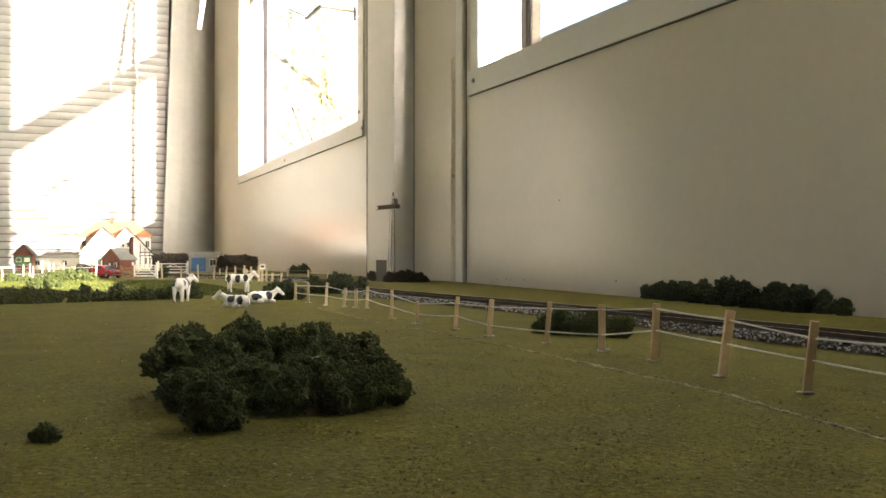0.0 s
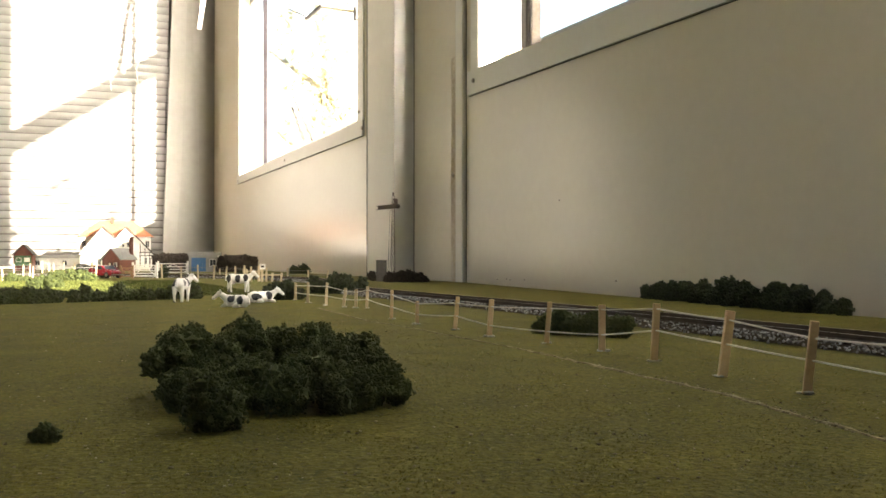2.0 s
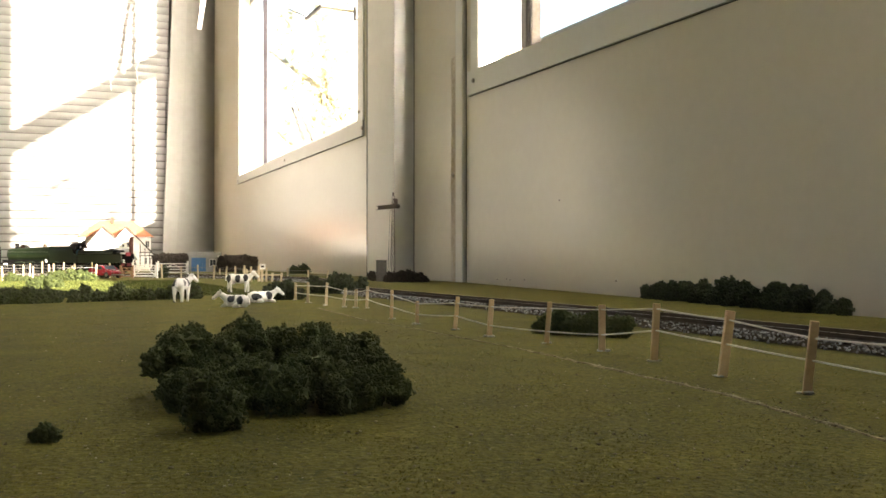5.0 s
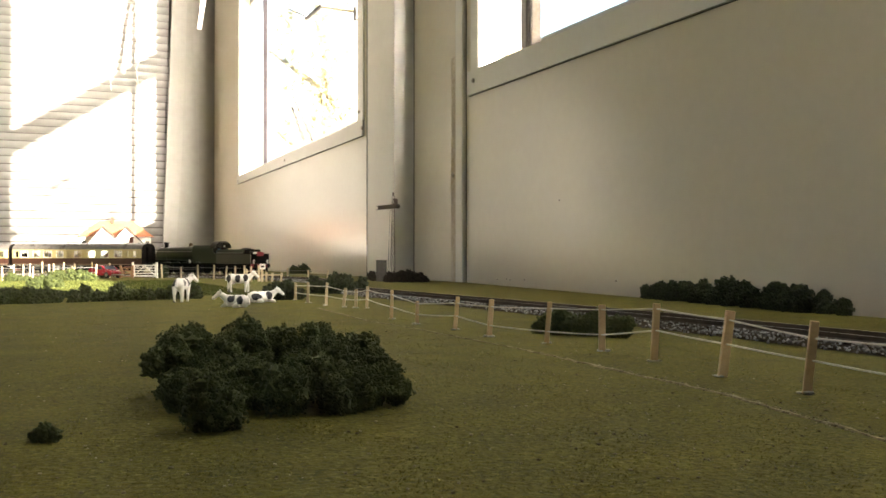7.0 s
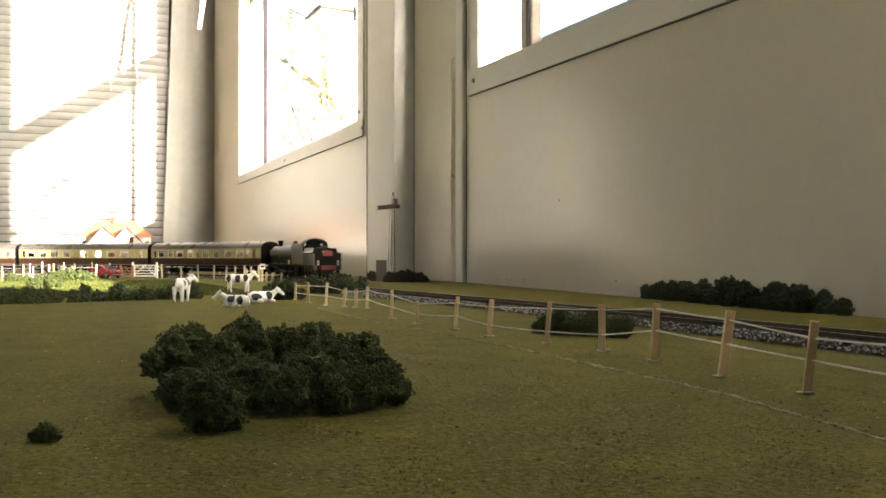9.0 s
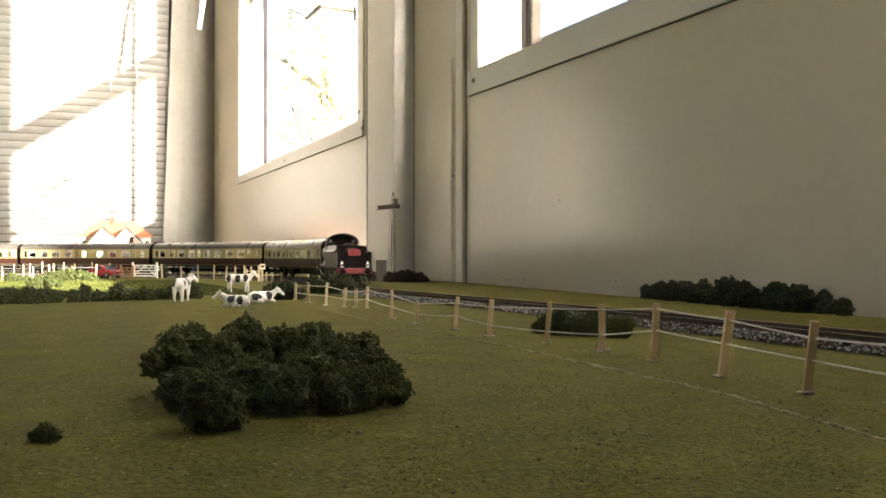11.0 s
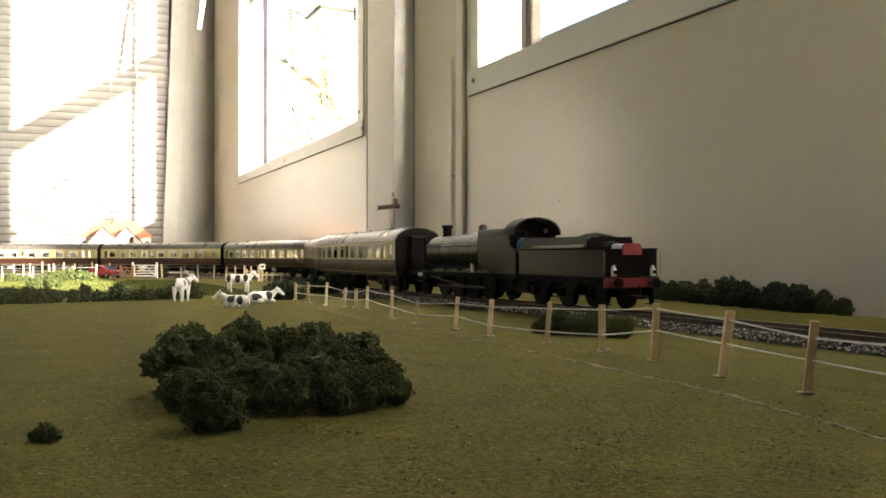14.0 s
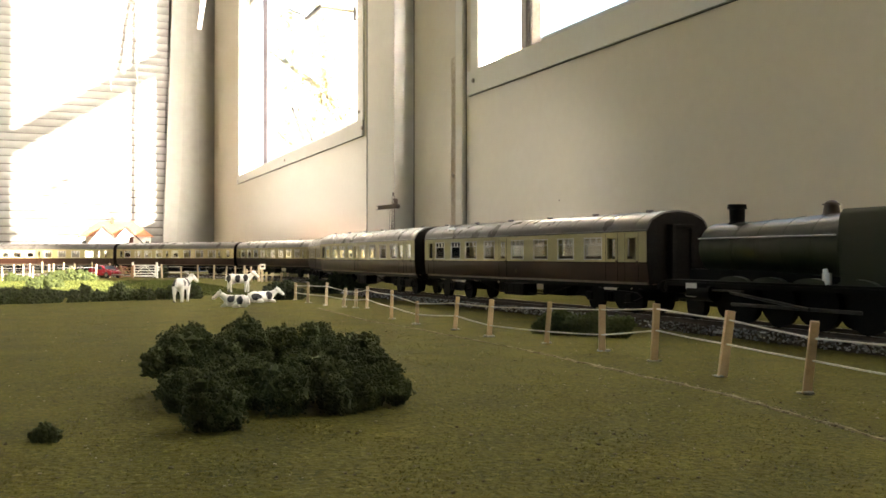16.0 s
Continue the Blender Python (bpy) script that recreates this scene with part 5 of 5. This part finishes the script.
def house():
    h = thing("house", "white rendered house with orange tiled roof and twin gables", "house", at=pose(0.2078, 2.6306, 0, 0, 0, -5))
    k = 0.001
    out = [(-88 * k, 0), (-88 * k, 42 * k), (-32 * k, 110 * k), (-1 * k, 80 * k), (25 * k, 110 * k), (92 * k, 40 * k), (92 * k, 0)]
    part("front_wall", gable_front(out, 0, 0.05), WHITE, h)
    for i, (a, b) in enumerate(zip(out[1:5], out[2:6])):
        part("roof", slab(a, b, -0.005, 0.06), TILE, h)
        part("barge_board", slab((a[0], a[1] - 0.001), (b[0], b[1] - 0.001), -0.0065, -0.0045, 0.003), DARK_WOOD, h)
    part("main_wall", box(B(), -0.090, 0.088, 0.051, 0.135, 0, 0.088), WHITE, h)
    r = B()
    vs = [r.verts.new(v) for v in ((-0.098, 0.043, 0.086), (0.096, 0.043, 0.086), (0.096, 0.143, 0.086), (-0.098, 0.143, 0.086), (-0.045, 0.093, 0.127), (0.045, 0.093, 0.127))]
    for q in ((0, 1, 5, 4), (1, 2, 5), (2, 3, 4, 5), (3, 0, 4), (3, 2, 1, 0)):
        r.faces.new([vs[i] for i in q])
    part("hipped_roof", r, TILE, h)
    part("ridge_tile", tube(B(), (-0.046, 0.093, 0.127), (0.046, 0.093, 0.127), 0.002, seg=6), TILE, h)
    ch = part("chimney", box(B(), -0.014, -0.006, 0.085, 0.095, 0.120, 0.137), BRICK, h)
    part("chimney_pot", tube(B(), (-0.010, 0.090, 0.137), (-0.010, 0.090, 0.1415), 0.0018, seg=8), TILE, ch)
    for x, z, w, hh in ((-36, 62, 8, 14), (18, 58, 7, 13), (30, 58, 7, 13), (-62, 12, 10, 18), (-40, 12, 8, 16), (-12, 12, 10, 18), (74, 14, 8, 18), (84, 14, 6, 18)):
        pane_set(h, x * k, z * k, w * k, hh * k, 0)
    for x in (-0.079, 0.079):
        pane_set(h, x, 0.058, 0.011, 0.018, 0.051)
    for x0, z0, x1, z1 in ((60, 8, 60, 68), (72, 6, 72, 56), (84, 6, 84, 46), (58, 44, 92, 44), (58, 36, 92, 36)):
        part("timber", tube(B(), (x0 * k, -0.0006, z0 * k), (x1 * k, -0.0006, z1 * k), 0.0011, seg=4), DARK_WOOD, h)
    po = part("porch", box(B(), -0.086, -0.055, -0.018, 0, 0, 0.036), WHITE, h)
    part("porch_roof", box(B(), -0.088, -0.053, -0.021, 0.001, 0.036, 0.039), SLATE, po)


def shed():
    s = thing("brick_outhouse", "small red brick outhouse with grey slate roof and chimney", "outhouse", at=pose(0.1911, 2.3114, 0, 0, 0, -38))
    part("wall", prism(B(), [(-0.022, 0), (-0.022, 0.028), (0, 0.051), (0.022, 0.028), (0.022, 0)], "y", -0.034, 0.030), BRICK, s)
    part("roof", slab((-0.025, 0.0255), (0, 0.0515), -0.037, 0.032, 0.002), SLATE, s)
    part("roof", slab((0, 0.0515), (0.025, 0.0255), -0.037, 0.032, 0.002), SLATE, s)
    c = part("chimney", box(B(), 0.010, 0.016, 0.022, 0.030, 0.030, 0.076), BRICK, s)
    part("chimney_cap", box(B(), 0.009, 0.017, 0.021, 0.031, 0.076, 0.079), BRICK, c)
    part("door", box(B(), -0.006, 0.004, -0.0348, -0.034, 0, 0.020), DARK_WOOD, s)
    pane_set(s, 0.0115, 0.010, 0.008, 0.010, -0.034)


def hut():
    s = thing("platelayer_hut", "brown timber hut with green panels and a white window", "hut", at=pose(-0.0086, 2.5057, 0, 0, 0, -8))
    part("wall", prism(B(), [(-0.021, 0), (-0.021, 0.038), (0, 0.060), (0.021, 0.038), (0.021, 0)], "y", -0.02, 0.03), BRICK, s)
    part("roof", slab((-0.0235, 0.0365), (0, 0.061), -0.023, 0.033, 0.002), DARK_WOOD, s)
    part("roof", slab((0, 0.061), (0.0235, 0.0365), -0.023, 0.033, 0.002), DARK_WOOD, s)
    part("panel", box(B(), -0.018, 0.018, -0.0212, -0.02, 0.012, 0.036), GREEN_PAINT, s)
    for x in (-0.009, 0.009):
        w = part("window", box(B(), x - 0.006, x + 0.006, -0.0222, -0.021, 0.021, 0.031), WHITE, s)
        part("pane", box(B(), x - 0.005, x + 0.005, -0.0226, -0.0221, 0.022, 0.030), GREEN_PAINT if x < 0 else WHITE, w)


def low_building():
    s = thing("station_platform_building", "long low white building with a flat grey roof", "building", at=pose(0.067, 2.6908, 0, 0, 0, -8))
    part("wall", box(B(), -0.075, 0.062, 0, 0.04, 0, 0.030), WHITE, s)
    part("roof", box(B(), -0.080, 0.066, -0.012, 0.045, 0.030, 0.0365, 0.0006), GREY_RENDER, s)
    for x in (-0.045, 0.02):
        pane_set(s, x, 0.010, 0.012, 0.014, 0)
    for x in (-0.06, -0.02, 0.03, 0.058):
        part("canopy_post", tube(B(), (x, -0.010, 0), (x, -0.010, 0.030), 0.0009, seg=6), WHITE, s)


def garage():
    s = thing("garage", "pale grey flat-roofed garage with a blue up-and-over door", "garage", at=pose(0.3597, 2.1848, 0, 0, 0, -12))
    part("wall", box(B(), -0.034, 0.034, 0, 0.05, 0, 0.036), GREY_RENDER, s)
    part("roof", box(B(), -0.036, 0.036, -0.003, 0.052, 0.036, 0.043, 0.0006), GREY_RENDER, s)
    d = part("door", box(B(), -0.028, 0.003, -0.0012, 0, 0.001, 0.031), BLUE_PAINT, s, "blue garage door")
    for i in range(6):
        x = -0.0255 + i * 0.0052
        part("rib", box(B(), x - 0.0005, x + 0.0005, -0.0018, -0.0012, 0.002, 0.030), BLUE_PAINT, d)
    pane_set(s, 0.018, 0.012, 0.014, 0.016, 0)
    part("corner_post", box(B(), 0.029, 0.033, -0.0014, 0, 0, 0.036), WHITE, s)


def car(name, label, paint, m):
    c = thing(name, label, "car", at=m)
    b = B()
    prism(b, [(-0.027, 0.0035), (-0.0275, 0.008), (-0.024, 0.0105), (-0.014, 0.0112), (-0.008, 0.0165), (0.009, 0.0170), (0.0175, 0.0115), (0.026, 0.0098), (0.0275, 0.007), (0.027, 0.0035)], "x", -0.0098, 0.0098)
    bmesh.ops.bevel(b, geom=list(b.edges), offset=0.0009, segments=2, profile=0.5, affect="EDGES")
    part("body", b, paint, c, smooth=True)
    for x in (-1, 1):
        part("side_window", prism(B(), [(-0.0085, 0.0118), (-0.0065, 0.0155), (0.0075, 0.0158), (0.0130, 0.0122)], "x", min(x * 0.0095, x * 0.01005), max(x * 0.0095, x * 0.01005)), PANE_DARK, c)
        for y in (-0.017, 0.017):
            w = part("wheel", tube(B(), (x * 0.0075, y, 0.0042), (x * 0.0102, y, 0.0042), 0.0042, seg=16), RUBBER, c)
            part("hub_cap", tube(B(), (x * 0.0101, y, 0.0042), (x * 0.0105, y, 0.0042), 0.0022, seg=12), STEEL, w)
        part("headlight", ball(B(), (x * 0.0072, 0.0272, 0.0075), 0.0014, 0.0006, 0.0014, 8, 6), LAMP_WHITE, c)
        part("tail_light", box(B(), x * 0.0075 - 0.0011, x * 0.0075 + 0.0011, -0.0279, -0.0272, 0.0066, 0.0090), RED, c)
    part("rear_window", prism(B(), [(-0.0139, 0.0118), (-0.0089, 0.0163), (-0.0083, 0.0160), (-0.0132, 0.0114)], "x", -0.0078, 0.0078), PANE_DARK, c)
    part("bumper", box(B(), -0.0092, 0.0092, -0.0288, -0.0276, 0.0042, 0.0056, 0.0003), STEEL, c)
    part("bumper", box(B(), -0.0092, 0.0092, 0.0276, 0.0288, 0.0042, 0.0056, 0.0003), STEEL, c)


def mat_joint():
    """The worn edge where two sheets of grass mat meet."""
    rg = np.random.RandomState(11)
    way = [(0.140, 0.118), (0.144, 0.1308), (0.1492, 0.1571), (0.1566, 0.1934), (0.1593, 0.2396), (0.1643, 0.3127), (0.1658, 0.4164), (0.1632, 0.4819), (0.1739, 0.6174)]
    b = B()
    last = None
    for (x0, y0), (x1, y1) in zip(way, way[1:]):
        n = int((y1 - y0) / 0.004) + 1
        for i in range(n):
            f = i / n
            x, y = x0 + (x1 - x0) * f + rg.normal() * 0.0003, y0 + (y1 - y0) * f
            w = 0.0006 * (0.3 + rg.rand())
            z = 0.0003 * rg.rand()
            ring = [b.verts.new(p) for p in ((x - w - 0.0006, y, -0.0004), (x - w, y, 0.0001 + z), (x + w, y, 0.0001 + z), (x + w + 0.0006, y, -0.0004))]
            if last:
                for k in range(3):
                    b.faces.new((last[k], last[k + 1], ring[k + 1], ring[k]))
            last = ring
    tagged(part("mat_joint", b, SANDY), "sandy worn joint between two grass mats", "joint", kind="structure")
    cs, ss = [], []
    for i in range(420):
        k = rg.randint(len(way) - 1)
        f = rg.rand()
        cs.append((way[k][0] + (way[k + 1][0] - way[k][0]) * f + rg.normal() * 0.0011 + 0.0008, way[k][1] + (way[k + 1][1] - way[k][1]) * f, 0.0002))
        ss.append(rg.uniform(0.0001, 0.00034))
    for i in range(2600):
        y = 0.12 + 1.3 * rg.rand() ** 1.6
        cs.append((rg.uniform(-0.1, 0.40) * (0.3 + y), y, 0.0001))
        ss.append(rg.uniform(0.0001, 0.00038))
    tagged(new("ground_scatter", crumbs("ground_scatter", cs, ss, DIRT, 2, 0.6)), "loose pale and dark specks on the grass mat", "scatter", kind="stuff")


def fibres(x, y, w, h, spread, material, rg, label):
    """One mesh of small upright three-cornered fibres."""
    n = len(x)
    q = rg.uniform(0, math.tau, n)
    lean = rg.normal(0, spread, (n, 2))
    v = np.zeros((n, 3, 3))
    v[:, 0] = np.stack([x - w * np.cos(q), y - w * np.sin(q), np.full(n, -0.0001)], 1)
    v[:, 1] = np.stack([x + w * np.cos(q), y + w * np.sin(q), np.full(n, -0.0001)], 1)
    v[:, 2] = np.stack([x + lean[:, 0], y + lean[:, 1], h], 1)
    me = bpy.data.meshes.new("grass_fibres")
    me.from_pydata(v.reshape(-1, 3).tolist(), [], np.arange(3 * n).reshape(-1, 3).tolist())
    me.materials.append(material)
    tagged(new("grass_fibres", me), label, "grass", kind="stuff")


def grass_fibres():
    """Flock in a wedge from the camera, densest up close; longer by the far hedge."""
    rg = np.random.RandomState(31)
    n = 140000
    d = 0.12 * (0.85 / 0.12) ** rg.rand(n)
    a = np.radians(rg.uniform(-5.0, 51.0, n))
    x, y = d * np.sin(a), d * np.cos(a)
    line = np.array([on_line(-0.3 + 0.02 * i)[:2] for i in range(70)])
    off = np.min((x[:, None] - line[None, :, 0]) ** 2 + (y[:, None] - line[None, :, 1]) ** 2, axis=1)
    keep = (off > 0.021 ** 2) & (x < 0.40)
    x, y, d = x[keep], y[keep], d[keep]
    n = len(x)
    w = rg.uniform(0.00009, 0.00020, n) * (0.8 + 0.8 * d)
    h = rg.uniform(0.00008, 0.00034, n) * (0.5 + 0.5 * np.sin(x * 90 + np.sin(y * 70)) ** 2)
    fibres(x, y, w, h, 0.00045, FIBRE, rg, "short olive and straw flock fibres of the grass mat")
    # Longer upright fibres added to catch the low sun and brighten that grass.
    n = 45000
    x, y = rg.uniform(-0.12, 0.20, n), rg.uniform(0.84, 1.42, n)
    fibres(x, y, rg.uniform(0.0003, 0.0007, n), rg.uniform(0.0005, 0.0014, n), 0.0006, FIBRE_GREEN, rg, "longer yellow-green flock fibres added to brighten the sunlit far field")


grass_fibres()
railway()
near_fence()
far_fence("lineside_fence", [1.642, 1.596, 1.552, 1.508, 1.472, 1.442, 1.412], 0.021, PALE_TIMBER, "pale timber post and wire fence beside the track")
far_fence("paling_fence", [2.03, 1.996, 1.945, 1.932, 1.906, 1.882, 1.862, 1.84, 1.800, 1.762], 0.0235, PALE_TIMBER, "pale bleached post and rail fence in sunlight", w=0.0009)
front_paling()
gate("white_crossing_gate", "white five-bar level crossing gate", 0.166, 1.560, -30, 0.034, 0.020, WHITE, 5)
gate("orange_field_gate", "orange-brown timber field gate", 0.1405, 1.573, -30, 0.015, 0.016, ORANGE_WOOD, 4)
gate("far_crossing_gate", "white level crossing gate beyond the track", 0.254, 1.9037, -25, 0.052, 0.020, WHITE, 4)
far_fence("boundary_fence", [1.64, 1.59, 1.54, 1.49, 1.44, 1.39], 0.015, PALE_TIMBER, "low pale timber fence beyond the track", side=-0.07)

LUMPS = [(0.0336, 0.238, 0.0096, 0.007), (0.0373, 0.2407, 0.0131, 0.0041), (0.0475, 0.2299, 0.0125, 0.0064), (0.057, 0.2323, 0.0119, 0.0052), (0.0645, 0.2291, 0.0127, 0.0047), (0.0637, 0.2142, 0.0085, 0.0071),
         (0.0734, 0.2209, 0.0105, 0.0054), (0.0713, 0.2066, 0.0064, 0.0064), (0.077, 0.2063, 0.0034, 0.0033), (0.0503, 0.2026, 0.0053, 0.0058), (0.0613, 0.2, 0.0038, 0.0046), (0.0331, 0.1903, 0.0054, 0.0057),
         (0.031, 0.2152, 0.0047, 0.0055), (0.0268, 0.2333, 0.0086, 0.0029), (0.0455, 0.2111, 0.0063, 0.0059), (0.0665, 0.2021, 0.0045, 0.0052), (0.0571, 0.2094, 0.0084, 0.006), (0.0407, 0.2219, 0.0085, 0.0064)]
foliage("bush", [(x, y, z, r * (1.06 if y < 0.195 else 0.92)) for x, y, z, r in LUMPS], FOAM, "large dark green foam bush on the grass", per=4.2, grit=0.00026, seed=2, split=True)
foliage("sprig", [(0.0029, 0.1895, 0.0016, 0.0017), (0.0014, 0.1903, 0.0012, 0.0011), (0.0044, 0.1893, 0.0012, 0.0011)], FOAM, "tiny loose tuft of dark green foam", "tuft", 0.0003, 2.5, 3)
foliage("hedge", row(-0.05, 0.735, 0.130, 0.795, 0.003, 0.0070, 0.0128, 27, 4, 0.0042, 0.0068, 0.1), HEDGE_FOAM, "low dark green foam hedge across the field", "hedge", 0.0009, 1.4, 4)
foliage("hedge", row(0.168, 0.735, 0.196, 0.748, 0.004, 0.009, 0.0150, 9, 5, 0.003, 0.006), HEDGE_FOAM, "short dark green foam hedge behind the cows", "hedge", 0.0009, 1.4, 5)
foliage("trackside_bush", row(0.204, 0.372, 0.2300, 0.338, 0.0035, 0.0085, 0.0125, 12, 6, 0.003, 0.0048), FOAM, "dark green foam bush between fence and track", grit=0.0005, per=2.2, seed=6, split=True)
foliage("trackside_bush", row(0.461, 0.655, 0.426, 0.415, 0.005, 0.0080, 0.0195, 46, 7, 0.0035, 0.0065, 0.55), HEDGE_FOAM, "long dark green foam thicket along the board edge", "thicket", 0.0007, 1.8, 7, split=True)
foliage("trackside_bush", row(0.240, 0.868, 0.276, 0.828, 0.005, 0.008, 0.0195, 14, 8, 0.004, 0.007), HEDGE_FOAM, "dark green foam bush beside the curved track", grit=0.0013, per=1.3, seed=8, split=True)
foliage("wall_bush", row(0.432, 1.20, 0.478, 1.175, 0.005, 0.010, 0.0165, 13, 9, 0.004, 0.007), FOAM_BROWN, "dark brown foam bush at the foot of the wall post", grit=0.0012, per=1.2, seed=9)
foliage("wall_bush", [(0.4325, 1.2532, 0.006, 0.006), (0.430, 1.256, 0.009, 0.004)], FOAM_BROWN, "small dark foam tuft beside the grey cabinet", "tuft", 0.0012, 1.2, 10)
foliage("wall_bush", row(0.478, 1.87, 0.512, 1.865, 0.004, 0.009, 0.020, 6, 11, 0.005, 0.008), HEDGE_FOAM, "small dark foam bush against the wall", grit=0.0014, seed=11)
foliage("field_bush", row(0.278, 1.43, 0.305, 1.41, 0.004, 0.008, 0.014, 5, 12, 0.004, 0.007), HEDGE_FOAM, "small dark green bush under the far fence", grit=0.0014, seed=12)
foliage("sunlit_bush", row(0.0028, 1.130, 0.0290, 1.119, 0.004, 0.008, 0.0145, 9, 13, 0.004, 0.0065), FOAM_LIGHT, "rounded mid-green foam bush in the sun", grit=0.0015, per=1.2, seed=13)
foliage("sunlit_hedge", row(0.0292, 1.4669, 0.0846, 1.4432, 0.006, 0.008, 0.0165, 15, 14, 0.004, 0.007), FOAM_LIGHT, "straggling sunlit green foam hedge by the fence", "hedge", 0.0017, 1.0, 14)
foliage("sunlit_tuft", row(-0.0285, 1.459, -0.0043, 1.4486, 0.005, 0.006, 0.013, 6, 18, 0.004, 0.006), FOAM_LIGHT, "small sunlit green foam tuft by the fence", "bush", 0.0015, 1.0, 18)
foliage("dark_hedge", row(0.262, 2.27, 0.335, 2.235, 0.004, 0.037, 0.040, 26, 15, 0.006, 0.008, 0.0), FOAM_BROWN, "dark brown clipped hedge behind the crossing", "hedge", 0.0018, 1.0, 15)
foliage("dark_hedge", row(0.385, 2.13, 0.448, 2.085, 0.004, 0.034, 0.038, 26, 16, 0.006, 0.008, 0.12), FOAM_BROWN, "dark brown clipped hedge beside the garage", "hedge", 0.0018, 1.0, 16)
foliage("gate_bush", [(0.196, 1.585, 0.006, 0.007), (0.199, 1.583, 0.012, 0.006)], HEDGE_FOAM, "dark bush beside the white gate", grit=0.0014, seed=17)

cow(0.1045, 0.7340, 63, False, "white and black cow figure standing in the field", 1.0, -40,
    [(-4.5, -3.5, 14.5, 2.4, 3, 2.6), (4.5, -3.2, 15, 2.6, 3, 3.0), (-8, 2.4, 2.0, 2.4, 2, 3.4), (-10.5, 3, 15, 2.5, 3, 3), (15.5, 3.2, 19.5, 2, 1.6, 1.6), (2, 4, 14, 4, 3, 4)])
cow(0.1812, 0.9080, -14, False, "white and black cow figure walking near the hedge", 0.98, -20,
    [(-9.5, -3, 13.5, 2.2, 3, 4.4), (-1.0, -4, 13.6, 2.6, 3, 4.2), (6.5, -3, 14.5, 2.3, 3, 3.6), (18.5, 0, 15.6, 1.6, 2.4, 1.8), (-8.5, 2.3, 2, 2, 2, 3)])
cow(0.1262, 0.6400, 124, True, "white and black cow figure lying with raised head", 0.93, 50,
    [(2.0, 3.6, 6.5, 3.6, 3, 2.8), (-6.5, 3.4, 5.6, 3.0, 3, 3.0), (-1, -3.5, 5, 4, 3, 3)])
cow(0.1560, 0.7010, 22, True, "white and black cow figure lying beside the hedge", 0.93, -35,
    [(-6.5, -3.6, 5.0, 4.6, 3, 2.8), (5.5, -3.2, 6.0, 3.0, 3, 4.2), (0, 3.5, 6, 4, 3, 3)])
signal()
sign()
stile()
house()
shed()
hut()
low_building()
garage()
car("red_car", "shiny red toy car waiting at the crossing", CAR_RED, pose(0.110, 1.600, 0, 0, 0, 32) @ Matrix.Scale(1.18, 4))
car("dark_car", "dark green toy car parked by the house", CAR_DARK, pose(0.1209, 2.4502, 0, 0, 0, 75))
mat_joint()


def motions():
    for ob, offset, length in TRAIN:
        rows = []
        for i in range(33):
            t = i * 0.5
            s = run(t) + offset
            a, b = on_line(s - length * 0.32), on_line(s + length * 0.32)
            h = math.degrees(math.atan2(-(b[0] - a[0]), b[1] - a[1]))
            rows.append((t, pose((a[0] + b[0]) / 2, (a[1] + b[1]) / 2, RAIL_Z, 0, 0, h)))
        walk(ob, rows)


motions()
